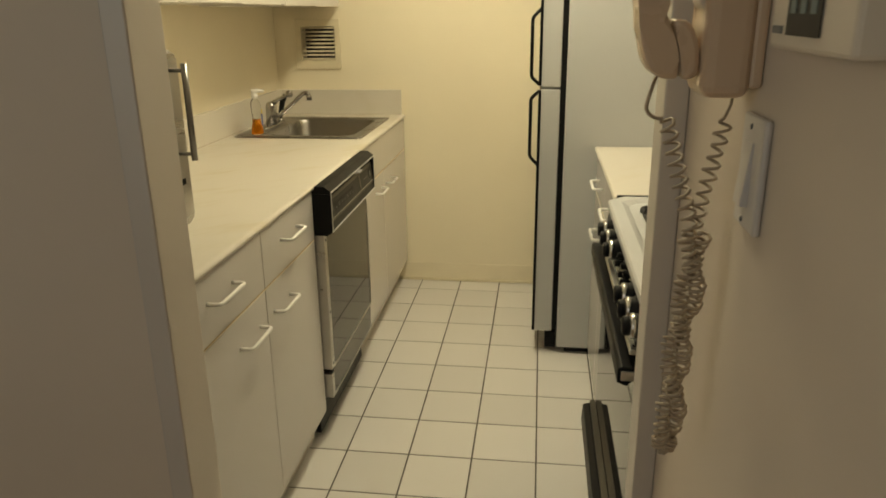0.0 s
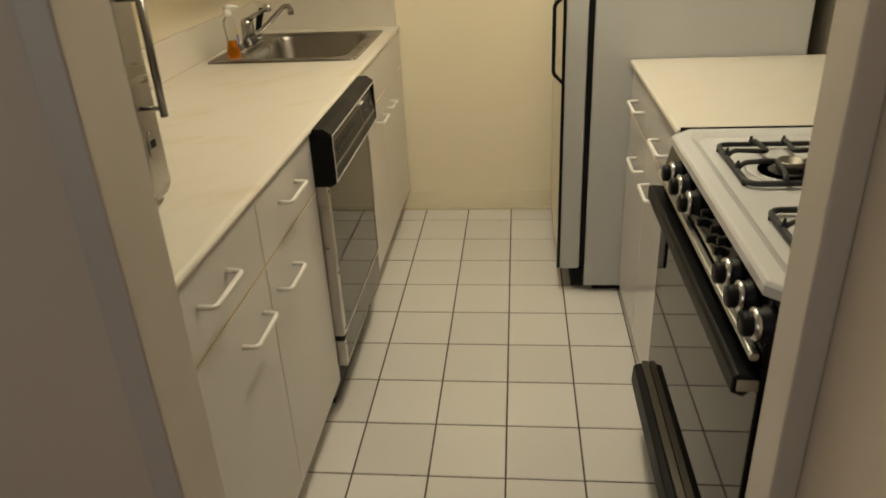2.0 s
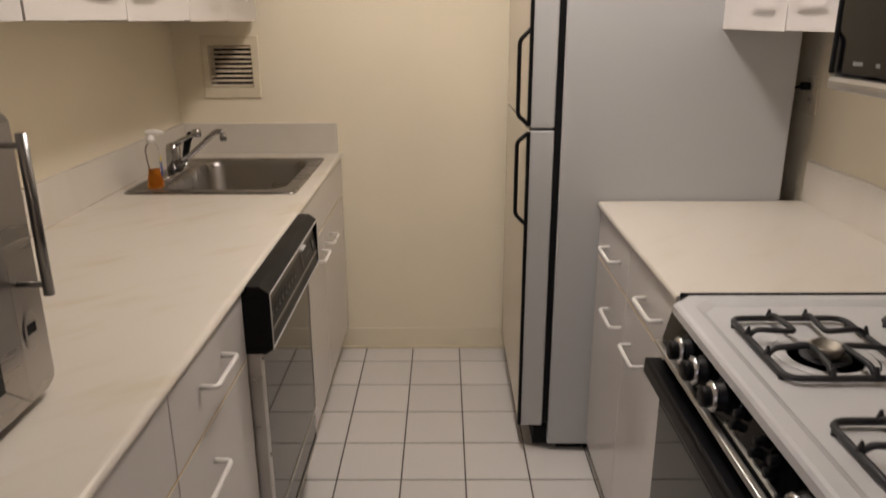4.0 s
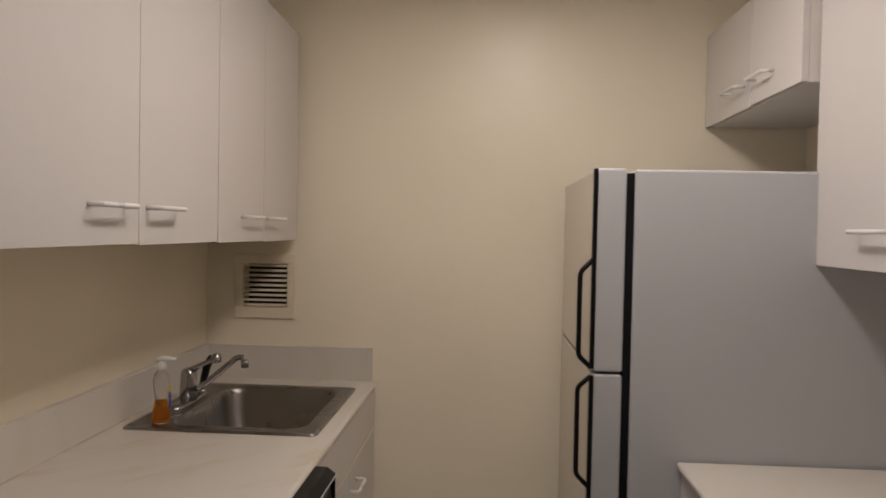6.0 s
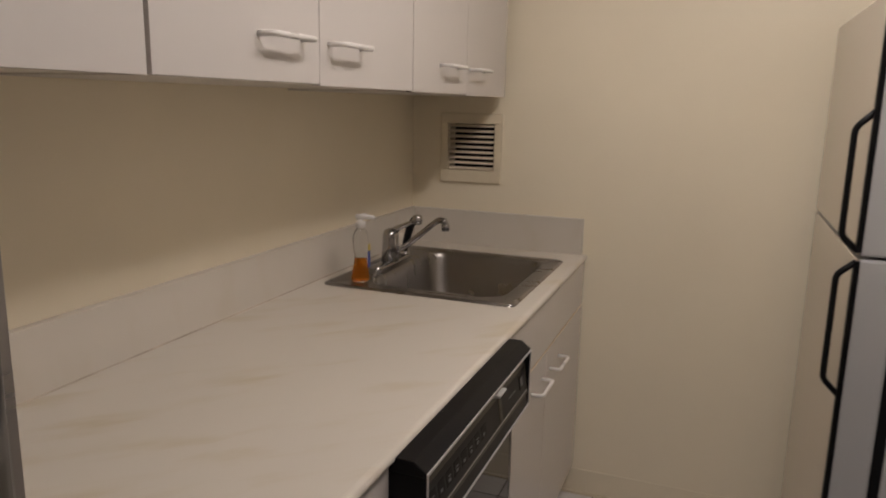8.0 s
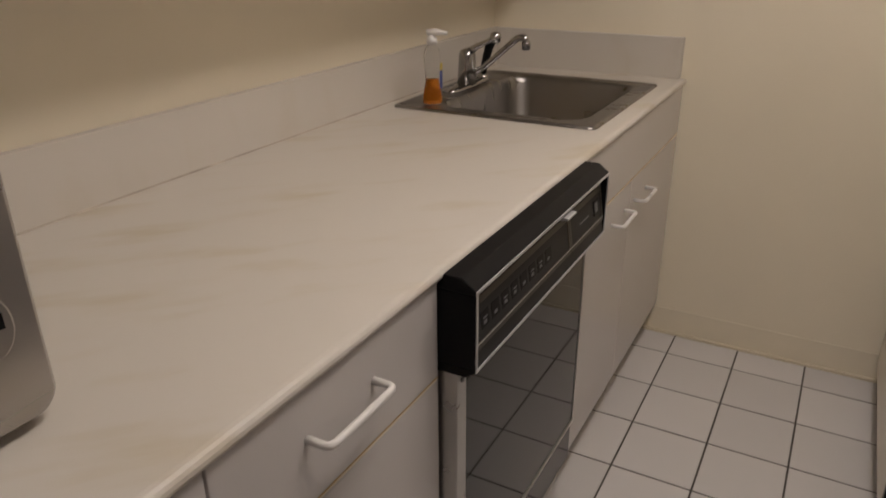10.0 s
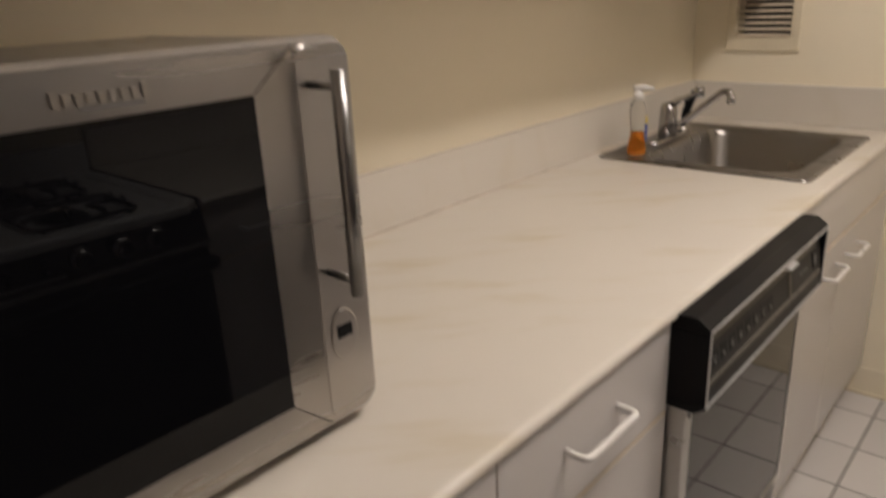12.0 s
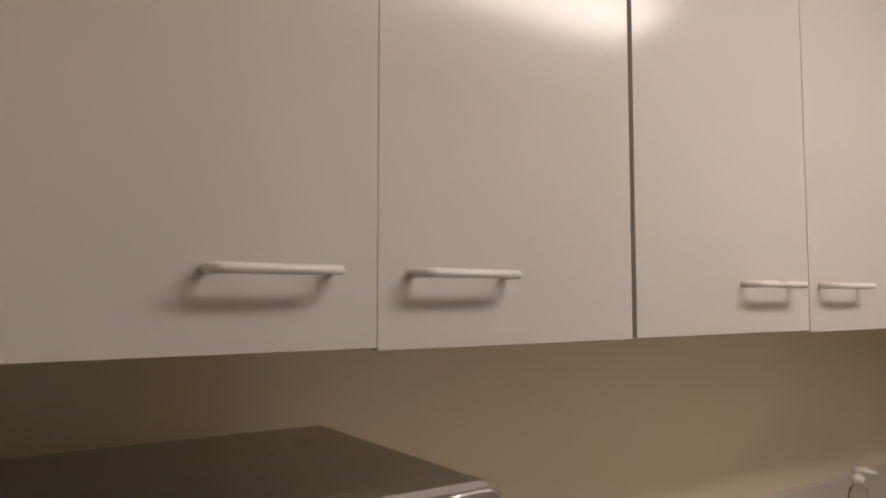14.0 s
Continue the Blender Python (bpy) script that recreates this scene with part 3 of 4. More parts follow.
for k in range(8):
    y = D0 + 0.028 + 0.036 * k
    panel_part("button", box(fx + 0.0005, fx + 0.0017, y, y + 0.028, 0.8115, 0.8373, 0.0008), BLACK, cbox)
    panel_part("button_mark", box(fx + 0.0016, fx + 0.0021, y + 0.008, y + 0.018, 0.8171, 0.8222), INK, cbox)
    if k % 3 != 1:
        panel_part("button_mark", box(fx + 0.0016, fx + 0.0021, y + 0.007, y + 0.020, 0.8255, 0.8278), INK, cbox)
panel_part("dial", box(fx + 0.001, fx + 0.003, D1 - 0.062, D1 - 0.034, 0.8115, 0.8429, 0.001), BLACK, cbox)
panel_part("dial_mark", box(fx + 0.003, fx + 0.0034, D1 - 0.056, D1 - 0.040, 0.8182, 0.8373), INK, cbox)
for k in range(13):
    y = D0 + 0.010 + 0.0125 * k
    panel_part("vent_rib", box(fx - 0.001, fx + 0.003, y, y + 0.006, 0.8658, 0.8787), BLACK, cbox)
panel_part("latch", prism([(fx - 0.002, 0.8690), (fx + 0.022, 0.8725), (fx + 0.022, 0.8765), (fx - 0.002, 0.8790)], "y", D0 + 0.345, D0 + 0.390, 0.001), CHROMELINE, cbox, "metal latch lever")
panel_part("mark", box(fx + 0.0012, fx + 0.002, D0 + 0.46, D0 + 0.51, 0.8227, 0.8250), INK, cbox)

# ---- vent on the back wall ----
vent = thing("wall_vent", (-1.1, BACK, 1.14), "cream painted louvred air vent in the back wall", "vent", kind="structure")
vx0, vx1, vz0, vz1 = -1.222, -0.990, 1.140, 1.386
ix0, ix1, iz0, iz1 = -1.193, -1.018, 1.182, 1.352
y0, y1 = BACK - 0.010, BACK - 0.0008
for a in ((vx0, vx1, vz0, iz0), (vx0, vx1, iz1, vz1), (vx0, ix0, iz0, iz1), (ix1, vx1, iz0, iz1)):
    part("frame", box(a[0], a[1], y0, y1, a[2], a[3], 0.0015), VENTPAINT, vent)
part("backing", box(hole[0] + 0.001, hole[1] - 0.001, BACK + 0.055, BACK + 0.119, hole[2] + 0.001, hole[3] - 0.001), SEAL, vent)
nl = 9
for k in range(nl):
    z = iz0 + (k + 0.5) * (iz1 - iz0) / nl
    part("slat", prism([(BACK - 0.0100, z - 0.0036), (BACK - 0.0090, z - 0.0046), (BACK + 0.0060, z + 0.0030), (BACK + 0.0050, z + 0.0040)], "x", ix0 + 0.0035, ix1 - 0.0035), VENTDARK, vent)

# ---- refrigerator ----
fr = thing("refrigerator", (0.45, 3.08, 0), "white top-freezer refrigerator with black trim and loop handles", "refrigerator")
F0, F1 = 2.697, 3.462
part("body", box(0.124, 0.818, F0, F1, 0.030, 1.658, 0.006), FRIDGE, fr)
part("base_grille", box(0.16, 0.80, F0 + 0.030, F1 - 0.030, 0.0, 0.034), BLACK, fr)
part("seal", box(0.1027, 0.1255, F0 + 0.009, F1 - 0.008, 0.11, 1.648), SEAL, fr, "black rubber door seal")
part("kick_plate", box(0.075, 0.12, F0 + 0.02, F1 - 0.02, 0.02, 0.095, 0.003), SEAL, fr)
fd = part("freezer_door", box(0.026, 0.1025, F0 + 0.001, F1, 1.132, 1.660, 0.006), FRIDGE, fr)
rd = part("fridge_door", box(0.026, 0.1025, F0 + 0.001, F1, 0.104, 1.126, 0.006), FRIDGE, fr)


# almond-white fronts; the wall's warm reflection is put into their colour
LITALMOND = material("wall_lit_almond_skin", (0.72, 0.66, 0.56), 0.27, spec=0.45, var=0.006, scale=2, bump=0.0, rvar=0)
part("door_skin", box(0.0225, 0.0262, F0 + 0.006, F1 - 0.004, 1.134, 1.655, 0.0015), LITALMOND, fd, "pale glossy door front tinted with the wall's reflection")
part("door_skin", box(0.0225, 0.0262, F0 + 0.006, F1 - 0.004, 0.110, 1.125, 0.0015), LITALMOND, rd, "pale glossy door front tinted with the wall's reflection")


def loop_handle(door, z_in, z_out, z_end, strip0, strip1):
    """Black edge strip with a loop: out from the strip at z_in, straight from z_out, back at z_end."""
    x = 0.025
    part("edge_trim", box(x - 0.007, x + 0.004, F0 - 0.003, F0 + 0.016, strip0, strip1, 0.002), BLACK, door, "black edge trim")
    s = 1 if z_end > z_in else -1
    out = x - 0.036
    line = rounded([(x - 0.002, F0 + 0.006, z_in), (out, F0 + 0.006, z_out), (out, F0 + 0.006, z_end - s * 0.030), (x - 0.002, F0 + 0.006, z_end)], 0.012, 4)
    part("handle", tube(line, 0.0065, 8), BLACK, door, "black loop handle", smooth=True)
    inner = rounded([(x - 0.006, F0 + 0.009, z_in - 0.0), (out + 0.004, F0 + 0.0125, z_out), (out + 0.004, F0 + 0.0125, z_end - s * 0.030), (x - 0.006, F0 + 0.0125, z_end)], 0.012, 4)
    part("handle_inlay", tube(inner, 0.0035, 6), ALU, door, "bright handle inlay", smooth=True)


loop_handle(fd, 1.425, 1.390, 1.142, 1.140, 1.659)
loop_handle(rd, 0.828, 0.862, 1.120, 0.108, 1.122)
part("hinge", box(0.04, 0.12, F1 - 0.06, F1 - 0.02, 1.658, 1.668, 0.002), PLASTIC, fr)

outlet = thing("wall_outlet", (0.9, 2.735, 1.2), "cream electrical outlet on the wall behind the refrigerator", "outlet")
part("plate", box(RIGHT - 0.006, RIGHT - 0.0005, 2.716, 2.794, 1.168, 1.276, 0.002), VENTPAINT, outlet)
for z in (1.212, 1.252):
    so = part("socket", box(RIGHT - 0.008, RIGHT - 0.006, 2.738, 2.772, z - 0.014, z + 0.014, 0.001), CREAM, outlet)
    for dy in (-0.007, 0.005):
        part("slot", box(RIGHT - 0.0086, RIGHT - 0.0078, 2.755 + dy, 2.7575 + dy, z - 0.005, z + 0.005), DARKGAP, so)

plug = thing("power_plug", (RIGHT - 0.02, 2.780, 1.24), "black plug of the refrigerator cord in the outlet", "plug")
part("plug_body", box(RIGHT - 0.034, RIGHT - 0.0088, 2.752, 2.778, 1.240, 1.264, 0.004), BLACK, plug)
part("cord", tube(rounded([(RIGHT - 0.030, 2.774, 1.250), (RIGHT - 0.034, 2.82, 1.24), (RIGHT - 0.036, 2.85, 1.10), (RIGHT - 0.036, 2.86, 0.30)], 0.04, 5), 0.004, 8), BLACK, plug, smooth=True)

# ---- stove ----
S0, S1 = 1.082, 1.876
stove = thing("gas_stove", (0.55, 1.46, 0), "white gas range with black glass oven door and four burners", "stove")
part("body", box(0.264, 0.875, S0, S1, 0.03, 0.879, 0.003), ENAMEL, stove)
ST = 0.905
SC, SW, SD = 0.549, 0.651, S1 - S0
top = part("cooktop", loft([ring_rect(SC, (S0 + S1) / 2, SW - 2 * i, SD - 2 * i, r, z, 1) for i, r, z in (
    (0.004, 0.040, 0.886), (0.0, 0.042, 0.889), (0.0, 0.042, 0.905), (0.004, 0.041, 0.9110), (0.010, 0.040, 0.9130), (0.034, 0.034, 0.9130), (0.044, 0.030, 0.9085), (0.052, 0.028, ST - 0.001))], first=True), ENAMEL, stove, "white enamel cooktop with raised rim")
part("side_trim", box(0.252, 0.87, S1 + 0.0005, S1 + 0.0050, 0.85, 0.9135), SEAL, stove, "dark strip between stove and worktop")
part("backguard", box(0.845, 0.878, S0 + 0.01, S1 - 0.01, ST, 1.00, 0.006), ENAMEL, stove)


def burner(x, y):
    part("well", lathe([(0.085, ST - 0.001), (0.080, ST + 0.0005), (0.055, ST - 0.0015), (0.045, ST - 0.001)], (x, y, 0), seg=28), ENAMEL, stove, smooth=True)
    hd = part("burner", lathe([(0.026, ST - 0.0015), (0.026, ST + 0.009), (0.0285, ST + 0.011), (0.0285, ST + 0.020), (0.0265, ST + 0.022), (0.022, ST + 0.0215), (0.020, ST + 0.010), (0.006, ST + 0.011)], (x, y, 0), seg=28), BRASS, stove, "worn metal gas burner", smooth=True)
    part("burner_ring", lathe([(0.041, ST - 0.0005), (0.040, ST + 0.0014), (0.028, ST + 0.0016)], (x, y, 0), seg=28), IRON, hd, smooth=True)


def grate(x0, x1, y0, y1):
    """A cast-iron grate: a frame on feet with bent fingers that reach for the burner."""
    z = ST + 0.009
    cx, cy = (x0 + x1) / 2, (y0 + y1) / 2
    g = thing("burner_grate", (cx, cy, ST), "black cast-iron burner grate on the cooktop", "grate", "burner grates")
    ring = ring_rect(cx, cy, x1 - x0, y1 - y0, 0.022, z, 3)
    part("frame", tube(ring + ring[:2], 0.0058, 8, cap=False), IRON, g, smooth=True)
    for sx in (-1, 1):
        for sy in (-1, 1):
            ex, ey = (x0 if sx < 0 else x1), (y0 if sy < 0 else y1)
            a, b, tip = Vector((ex, cy + sy * 0.040, z)), Vector((cx + sx * 0.034, ey, z)), Vector((cx + sx * 0.026, cy + sy * 0.028, z + 0.014))
            lift = Vector((0, 0, 0.012))
            line = rounded([a, a.lerp(tip, 0.18) + lift, tip, b.lerp(tip, 0.18) + lift, b], 0.012, 3)
            part("finger", tube(line, 0.0052, 8), IRON, g, smooth=True)
            for end, inward in ((a, Vector((-sx, 0, 0))), (b, Vector((0, -sy, 0)))):
                part("prong", tube([end + Vector((0, 0, 0.002)), end + inward * 0.002 + Vector((0, 0, 0.019))], [0.0062, 0.0022], 6), IRON, g)
    for px, py in ((x0, y0 + 0.02), (x1, y0 + 0.02), (x0, y1 - 0.02), (x1, y1 - 0.02)):
        part("foot", lathe([(0.005, ST - 0.001), (0.005, z)], (px, py, 0), seg=8), IRON, g)


for gx in ((0.303, 0.514), (0.585, 0.800)):
    for gy in ((1.142, 1.380), (1.506, 1.746)):
        burner(sum(gx) / 2 + 0.004, sum(gy) / 2 - 0.022)
        grate(*gx, *gy)

ctrl = part("control_panel", prism([(0.2635, 0.788), (0.226, 0.788), (0.2215, 0.816), (0.238, 0.885), (0.2635, 0.885)], "y", S0 + 0.001, S1 - 0.001, 0.0012), BLACKGLASS, stove, "black glossy control panel")


def panel_x(z):
    return 0.2215 + (z - 0.816) * 0.239


def knob(y, z=0.852, r=0.0200):
    x = panel_x(z)
    k = part("knob", lathe([(r + 0.008, 0.004), (r + 0.008, -0.004), (r + 0.005, -0.006), (r + 0.0045, -0.014), (r + 0.003, -0.016)], (x, y, z), "x", 24), BLACK, ctrl, "black control knob with a chrome rim", smooth=True)
    part("knob_rim", lathe([(r + 0.002, -0.013), (r + 0.0060, -0.0165), (r + 0.0058, -0.022), (r + 0.001, -0.0255)], (x, y, z), "x", 24), CHROME, k, "chrome rim", smooth=True)
    part("knob_face", lathe([(r - 0.001, -0.023), (r - 0.0015, -0.036), (r - 0.004, -0.039), (r * 0.2, -0.0395)], (x, y, z), "x", 24), BLACK, k, "black knob face", smooth=True)


for y in (1.102, 1.184, 1.262, 1.562, 1.655, 1.738):
    knob(y)
for y in (1.362, 1.412, 1.488):
    for z in (0.842, 0.862):
        part("timer_button", lathe([(0.008, 0.002), (0.008, -0.012), (0.006, -0.014)], (panel_x(z), y, z), "x", 12), BLACK, ctrl)
part("clock_plate", box(0.2200, 0.2245, 1.335, 1.525, 0.820, 0.8275, 0.0006), ALU, ctrl, "bright strip under the timer buttons")
part("trim_bar", box(0.206, 0.2195, S0 + 0.001, S1 - 0.001, 0.799, 0.812, 0.003), ALU, stove, "bright metal trim bar")
door = part("oven_door", box(0.226, 0.261, S0 + 0.004, S1 - 0.004, 0.252, 0.784, 0.003), BLACKGLASS, stove, "black glass oven door")
part("handle", prism([(0.187, 0.738), (0.206, 0.730), (0.2235, 0.748), (0.2235, 0.770), (0.194, 0.772), (0.188, 0.766)], "y", S0 + 0.006, S1 - 0.002, 0.003), BLACK, door, "black oven door handle")
part("handle_cap", box(0.194, 0.2255, S0 + 0.001, S0 + 0.005, 0.744, 0.764, 0.0015), ALU, door, "bright end cap")
part("handle_cap", box(0.190, 0.2255, S1 - 0.0015, S1 + 0.004, 0.736, 0.768, 0.002), BLACK, door)
dr = part("broiler_drawer", box(0.224, 0.261, S0 + 0.004, S1 - 0.004, 0.045, 0.246, 0.003), BLACKGLASS, stove, "black glass broiler drawer")
part("handle", prism([(0.184, 0.182), (0.200, 0.176), (0.222, 0.200), (0.222, 0.236), (0.206, 0.242), (0.188, 0.236)], "y", S0 + 0.006, S1 - 0.002, 0.003), BLACK, dr, "black drawer pull")
part("trim", box(0.208, 0.2255, S0 + 0.004, S1 - 0.004, 0.2465, 0.2515, 0.001), BRONZE, dr)
part("foot", box(0.27, 0.85, S0 + 0.03, S1 - 0.03, 0, 0.03), SEAL, stove)

# ---- microwave over the stove ----
mo = thing("over_range_microwave", (0.7, 1.46, 1.33), "black and silver microwave hung over the stove", "microwave")
M0, M1 = 1.080, 1.838
part("case", box(0.505, RIGHT - 0.001, M0, M1, 1.340, 1.748, 0.004), BLACK, mo)
md = part("door", box(0.466, 0.503, M0 + 0.002, M1 - 0.012, 1.357, 1.592, 0.004), BLACKGLASS, mo, "black glass door")
part("bottom_rail", box(0.461, 0.503, M0, M1, 1.329, 1.3555, 0.010), ALU, mo, "silver lower rail")
part("top_rail", box(0.464, 0.503, M0, M1 - 0.004, 1.594, 1.616, 0.004), ALU, mo)
part("door_edge", box(0.462, 0.503, M1 - 0.0115, M1, 1.357, 1.592, 0.004), BLACK, mo, "black plastic door edge")
part("vent_panel", box(0.470, 0.503, M0, M1, 1.618, 1.748, 0.004), BLACK, mo)
for k in range(6):
    z = 1.660 + 0.014 * k
    part("vent_slat", box(0.464, 0.4705, M0 + 0.01, M1 - 0.004, z, z + 0.007, 0.001), BLACK, mo)
for k, wd in enumerate((0.03, 0.012, 0.06)):
    part("mark", box(0.4652, 0.466, M1 - 0.09 - 0.06 * k - wd / 2, M1 - 0.09 - 0.06 * k + wd / 2, 1.375, 1.382), INK, md)

# ---- microwave on the worktop ----
mw = thing("microwave_oven", (-1.02, 1.255, TOP), "stainless steel countertop microwave with black glass door", "microwave", rz=-0.4, local=True)
X1, Y0, Y1, Z0, Z1 = 0.186, -0.221, 0.230, 0.010, 0.432
part("case", box(-0.195, X1 - 0.03, Y0 + 0.004, Y1 - 0.004, Z0, Z1 - 0.003, 0.014, seg=3), STEEL, mw, "brushed steel case", smooth=False)
for sx in (-0.16, 0.13):
    for sy in (-0.17, 0.17):
        part("foot", lathe([(0.014, 0), (0.016, 0.011)], (sx, sy, 0), seg=12), SEAL, mw)
GY0, GY1, GZ0, GZ1 = -0.180, 0.111, 0.060, 0.386


def plate(pts, back=0.012):
    """A bevelled bezel panel: four corners in front, pushed back."""
    b = bmesh.new()
    a = [b.verts.new(p) for p in pts]
    c = [b.verts.new((p[0] - back, p[1], p[2])) for p in pts]
    b.faces.new(a)
    b.faces.new(c[::-1])
    for i in range(len(a)):
        j = (i + 1) % len(a)
        b.faces.new((a[i], c[i], c[j], a[j]))
    return b


md = part("door", loft([[Vector((X1 - 0.032, p.x, p.y)) for p in ring_rect((Y0 + Y1) / 2, (Z0 + Z1) / 2, Y1 - Y0, Z1 - Z0, 0.026, 0)],
                        [Vector((X1 - 0.006, p.x, p.y)) for p in ring_rect((Y0 + Y1) / 2, (Z0 + Z1) / 2, Y1 - Y0, Z1 - Z0, 0.026, 0)],
                        [Vector((X1, p.x, p.y)) for p in ring_rect((Y0 + Y1) / 2, (Z0 + Z1) / 2, Y1 - Y0 - 0.010, Z1 - Z0 - 0.010, 0.022, 0)]], first=True), STEEL, mw, "brushed steel door frame")
e = 0.009
# mitred bezel that slopes in to the glass
fy0, fy1, fz0, fz1 = Y0 + 0.008, 0.154, Z0 + 0.012, Z1 - 0.006
o, g = X1 + 0.006, X1 + 0.0005
part("bezel", plate([(o, fy0, fz1), (o, fy1, fz1), (g, GY1, GZ1), (g, GY0, GZ1)], 0.0002), STEEL, md)
part("bezel", plate([(o, fy0, fz0), (g, GY0, GZ0), (g, GY1, GZ0), (o, fy1, fz0)], 0.0002), STEEL, md)
part("bezel", plate([(o, fy0, fz0), (o, fy0, fz1), (g, GY0, GZ1), (g, GY0, GZ0)], 0.0002), STEEL, md)
part("bezel", plate([(o, fy1, fz1), (o, fy1, fz0), (g, GY1, GZ0), (g, GY1, GZ1)], 0.0002), STEEL, md)
part("handle_panel", loft([[Vector((u, p.x, p.y)) for p in ring_rect((fy1 + Y1) / 2 - 0.003, (fz0 + fz1) / 2, Y1 - fy1 - 0.008 - k, fz1 - fz0 - k, 0.018, 0)] for u, k in ((X1 - 0.001, 0), (o - 0.002, 0), (o - 0.0004, 0.003))]), STEEL, md, "flat steel panel behind the handle")
part("window", box(X1 - 0.004, X1 + 0.0012, GY0 + 0.0005, GY1 - 0.0005, GZ0 + 0.0005, GZ1 - 0.0005), BLACKGLASS, md, "black glass window")
for ya, za, yb, zb in ((GY1, GZ0, fy1, fz0), (GY1, GZ1, fy1, fz1), (GY0, GZ0, fy0, fz0), (GY0, GZ1, fy0, fz1)):
    part("mitre_seam", tube([(g + 0.0002, ya, za), (o + 0.0002, yb, zb)], 0.0007, 5), SEAL, md)
X1 += 0.006
hy = 0.172
BAR = material("dark_chrome", (0.22, 0.215, 0.21), 0.28, metal=1, var=0.02, bump=0, rvar=0)
part("handle", tube([(X1 + 0.042, hy, 0.180), (X1 + 0.042, hy, 0.404)], 0.0075, 12), BAR, md, "chrome bar handle", smooth=True)
for z in (0.195, 0.388):
    part("handle_post", tube([(X1 - 0.001, hy, z), (X1 + 0.040, hy, z)], 0.0045, 8), BAR, md, smooth=True)
by_, bz_ = 0.183, 0.120
oval = [Vector((X1 + 0.0005, by_ + 0.019 * math.cos(a), bz_ + 0.030 * math.sin(a))) for a in (2 * math.pi * k / 24 for k in range(24))]
oval2 = [Vector((X1 + 0.0016, by_ + 0.017 * math.cos(a), bz_ + 0.028 * math.sin(a))) for a in (2 * math.pi * k / 24 for k in range(24))]
bt = part("door_button", loft([oval, oval2]), STEEL, md, "oval steel door button", smooth=False)
part("button_window", box(X1 + 0.0014, X1 + 0.0022, by_ - 0.011, by_ + 0.010, bz_ - 0.003, bz_ + 0.012), SEAL, bt)
for k in range(9):
    wd = 0.0058
    y = -0.065 + 0.0088 * k
    part("nameplate", box(X1 - 0.0015, X1 + 0.0004, y, y + wd, 0.399, 0.399 + (0.011 if k in (0, 8) else 0.008)), STEEL, md)
part("nameplate", box(X1 - 0.0015, X1 + 0.0002, -0.045, 0.006, 0.3945, 0.396), INK, md)
part("side_label", box(0.118, 0.126, Y0 + 0.002, Y0 + 0.0046, 0.27, 0.37), PLASTIC, mw, "pale side label")

# ---- hall: telephone, thermostat, switch ----
PW = 0.245
ph = thing("wall_telephone", (PW, 0.62, 1.335), "beige corded wall telephone with the handset on its hook", "telephone")
part("back_plate", box(PW - 0.014, PW - 0.0005, 0.583, 0.672, 1.345, 1.56, 0.004), BEIGE, ph)
part("body", box(PW - 0.060, PW - 0.012, 0.578, 0.667, 1.335, 1.565, 0.012, seg=3), BEIGE, ph, "beige moulded housing")
outline = [(0.119, 1.560), (0.1175, 1.50), (0.1185, 1.44), (0.122, 1.405), (0.128, 1.375), (0.136, 1.360), (0.150, 1.353), (0.1655, 1.352), (0.1640, 1.372), (0.1585, 1.394), (0.1520, 1.412), (0.1440, 1.424), (0.1410, 1.440), (0.1405, 1.50), (0.1445, 1.530), (0.158, 1.545), (0.170, 1.560)]
handset = part("handset", prism(outline, "y", 0.592, 0.644, 0.007), BEIGE, ph, "beige telephone handset")
part("mouthpiece_cap", prism([(0.1668, 1.3522), (0.1800, 1.3530), (0.1850, 1.362), (0.1840, 1.384), (0.1780, 1.402), (0.1690, 1.412), (0.1540, 1.4125), (0.1600, 1.394), (0.1654, 1.372)], "y", 0.593, 0.643, 0.006), BEIGE, handset, "screw-on mouthpiece cap")
part("cradle", prism([(0.1870, 1.350), (0.1865, 1.420), (0.1800, 1.428), (0.1800, 1.470), (0.1870, 1.480)], "y", 0.600, 0.640, 0.002), CREAM, ph, "paler hook cradle")


def coil(line, radius, turns, r=0.0023, wob=0.0):
    """A coiled cord that winds round a polyline."""
    pts = [Vector(p) for p in line]
    lens = [0]
    for a, c in zip(pts, pts[1:]):
        lens.append(lens[-1] + (c - a).length)
    out = []
    n = turns * 9
    for i in range(n + 1):
        s = lens[-1] * i / n
        k = max(j for j in range(len(pts) - 1) if lens[j] <= s + 1e-9)
        u = (s - lens[k]) / (lens[k + 1] - lens[k])
        c = pts[k].lerp(pts[k + 1], u)
        d = (pts[k + 1] - pts[k]).normalized()
        p = d.cross(Vector((1, 0, 0))).normalized()
        q = d.cross(p)
        a = 2 * math.pi * turns * i / n
        rr = radius * (1 + wob * math.sin(7.3 * i / n * turns / 4)) * min(1, i / 6, (n - i) / 6 + 0.15)
        out.append(c + rr * (math.cos(a) * p + math.sin(a) * q))
    return tube(out, r, 5)


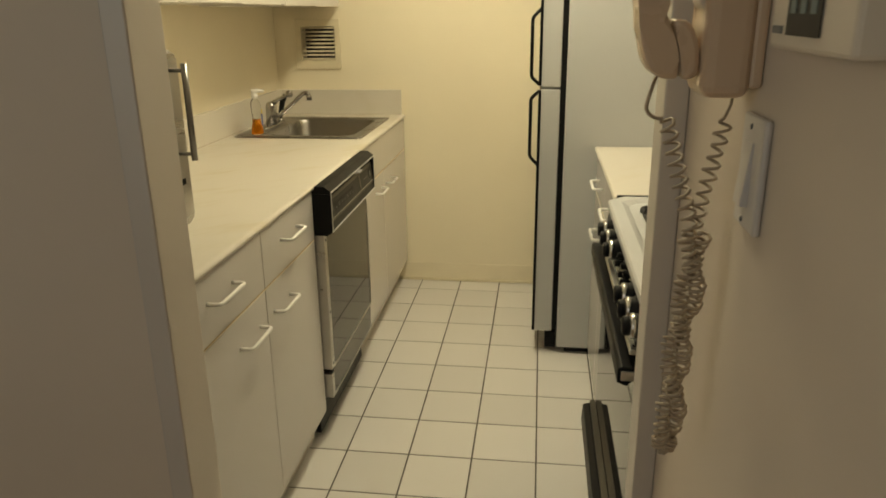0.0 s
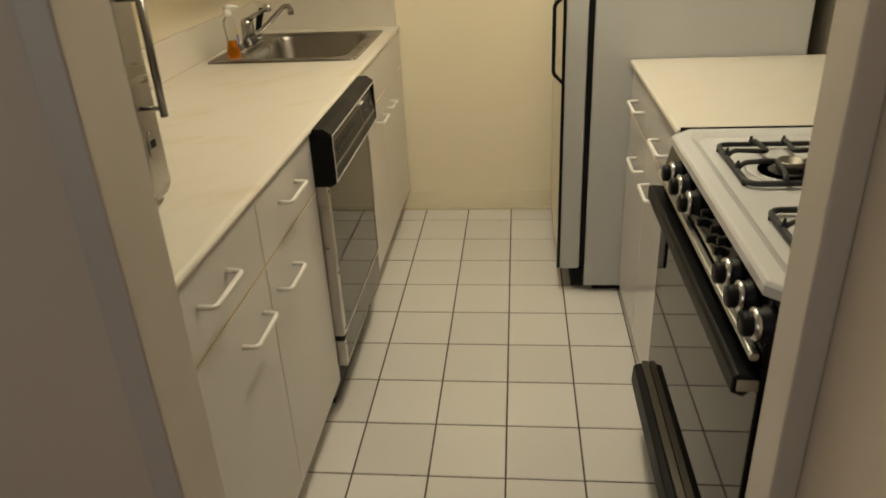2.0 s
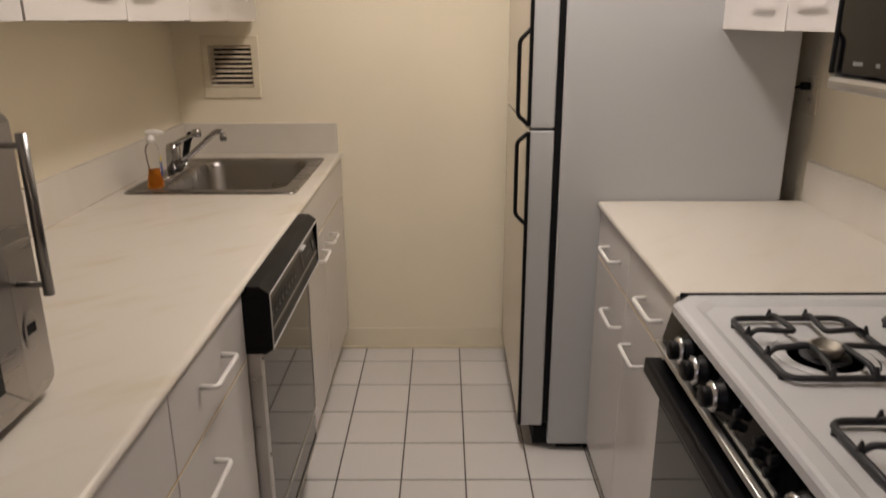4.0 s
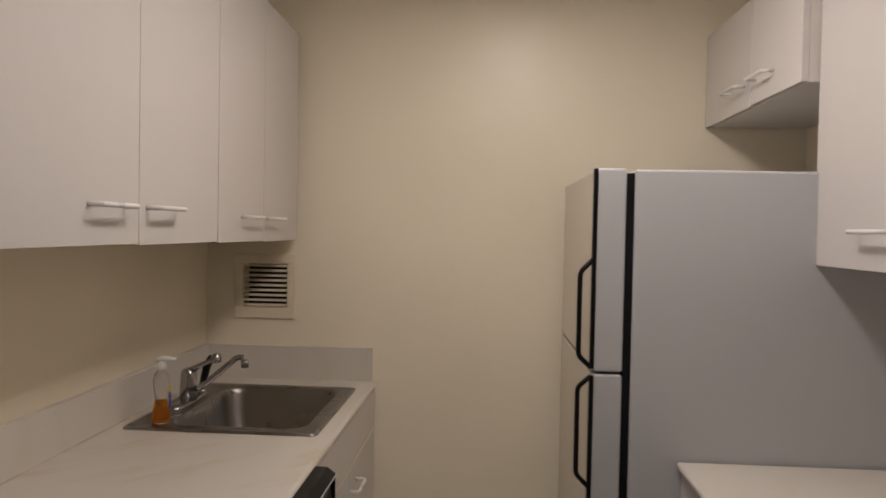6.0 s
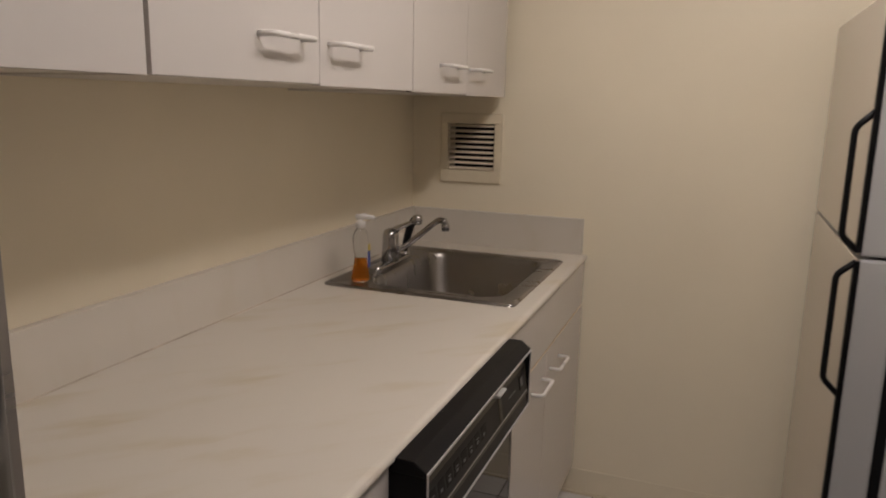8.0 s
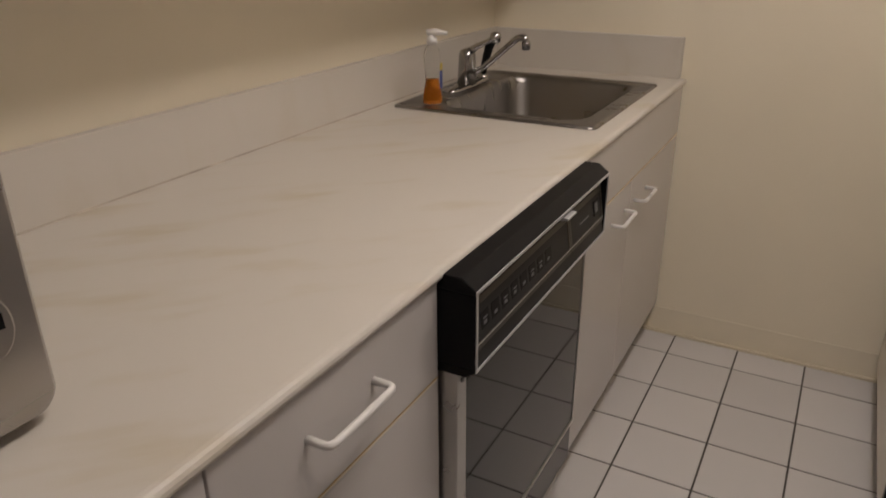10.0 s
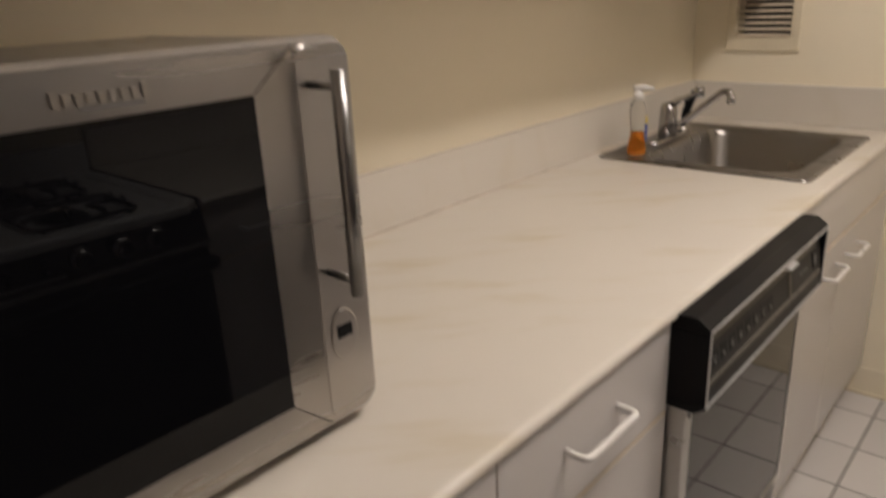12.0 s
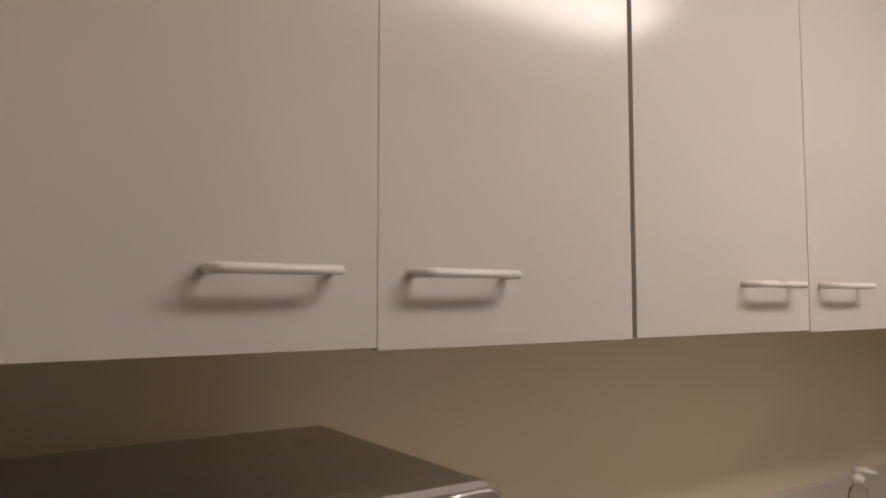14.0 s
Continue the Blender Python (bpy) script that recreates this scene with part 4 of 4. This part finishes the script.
CY = 0.600
part("cord", tube(rounded([(0.145, CY + 0.012, 1.354), (0.138, CY, 1.338), (0.135, CY, 1.322), (0.142, CY, 1.314), (0.152, CY, 1.312)], 0.012, 4), 0.0020, 6), CORD, ph, "straight end of the cord", smooth=True)
part("cord", coil([(0.152, CY, 1.314), (0.159, CY, 1.306), (0.166, CY, 1.283), (0.178, CY, 1.240), (0.188, CY, 1.210), (0.194, CY, 1.183)], 0.0080, 11, 0.0020), CORD, ph, "coiled beige cord", smooth=True)
part("cord", tube(rounded([(0.224, CY + 0.012, 1.337), (0.221, CY, 1.328), (0.215, CY, 1.312)], 0.006, 4), 0.0017, 6), CORD, ph, smooth=True)
part("cord", coil([(0.215, CY, 1.314), (0.214, CY, 1.295), (0.207, CY, 1.259), (0.200, CY, 1.222), (0.196, CY, 1.183)], 0.0072, 10, 0.0019, wob=0.15), CORD, ph, smooth=True)
spine = [(0.196, 1.190), (0.198, 1.144), (0.195, 1.103), (0.189, 1.060), (0.190, 1.017), (0.190, 0.975), (0.187, 0.930)]
for side in (-1, 1):
    line = []
    for i in range(25):
        u = i / 24 * (len(spine) - 1)
        k = min(int(u), len(spine) - 2)
        (xa, za), (xb, zb) = spine[k], spine[k + 1]
        turn = 2 * math.pi * 1.7 * i / 24
        line.append((xa + (xb - xa) * (u - k) + side * 0.0085 * math.cos(turn), CY - 0.004 + side * 0.008 * math.sin(turn), za + (zb - za) * (u - k)))
    part("cord", coil(line, 0.0080, 34, 0.0021, wob=0.18), CORD, ph, "bunched coils of the cord", smooth=True)
part("cord", coil([(0.180, CY, 0.934), (0.181, CY, 0.918), (0.189, CY, 0.914), (0.195, CY, 0.932)], 0.0080, 9, 0.0021), CORD, ph, smooth=True)

th = thing("intercom_panel", (PW, 0.43, 1.385), "cream plastic wall panel with a dark display", "wall panel")
bd = part("housing", box(PW - 0.029, PW - 0.0005, 0.303, 0.479, 1.390, 1.53, 0.004), CREAM, th)
part("display", box(PW - 0.0305, PW - 0.0292, 0.362, 0.435, 1.402, 1.50), SCREEN, bd, "dark display window")
for k in range(3):
    part("display_digit", box(PW - 0.0311, PW - 0.0306, 0.371 + 0.022 * k, 0.383 + 0.022 * k, 1.418, 1.45), material("display_glow%d" % k, (0.10, 0.16, 0.18), 0.3) if k == 0 else bpy.data.materials["display_glow0"], bd)
part("badge", box(PW - 0.0305, PW - 0.0292, 0.447, 0.470, 1.4025, 1.4085), INK, bd)

sw = thing("light_switch", (PW, 0.567, 1.2), "white plastic light switch plate on the hall wall", "light switch")
pl = part("plate", box(PW - 0.008, PW - 0.0005, 0.530, 0.607, 1.205, 1.320, 0.003), OLDPLASTIC, sw)
part("rocker", prism([(PW - 0.0075, 1.228), (PW - 0.0155, 1.229), (PW - 0.0095, 1.294), (PW - 0.0075, 1.295)], "y", 0.560, 0.588, 0.0008), OLDPLASTIC, pl, "white rocker")
for z in (1.213, 1.309):
    part("screw", lathe([(0.003, 0), (0.003, -0.001), (0.002, -0.0015)], (PW - 0.008, 0.574, z), "x", 10), INK, pl)

# ---- kitchen floor tiles ----
floor = slab("floor", LEFT - 0.02, RIGHT + 0.02, 0.921, BACK, -0.06, -0.0018, mat=GROUT, kind="structure", label="off-white square ceramic floor tiles with dark grout")
PX, PY, TX, TY = 0.2130, 0.2173, -0.379, 1.885
shared = {}
x = TX - 5 * PX
while x < RIGHT:
    y = TY - 5 * PY
    while y < BACK - 0.02:
        a0, a1, c0, c1 = max(x, LEFT) + 0.0027, min(x + PX, RIGHT) - 0.0027, max(y, 0.925) + 0.0027, min(y + PY, BACK) - 0.0027
        if a1 - a0 > 0.01 and c1 - c0 > 0.01:
            key = (round(a1 - a0, 3), round(c1 - c0, 3))
            if key not in shared:
                b = box(-(a1 - a0) / 2, (a1 - a0) / 2, -(c1 - c0) / 2, (c1 - c0) / 2, -0.0075, 0, 0.0009, seg=1)
                data = bpy.data.meshes.new("tile")
                b.to_mesh(data)
                b.free()
                data.materials.append(TILE)
                shared[key] = data
            t = new("tile", shared[key])
            t.location = ((a0 + a1) / 2, (c0 + c1) / 2, random.uniform(-0.0004, 0.0))
            t.parent = floor
        y += PY
    x += PX
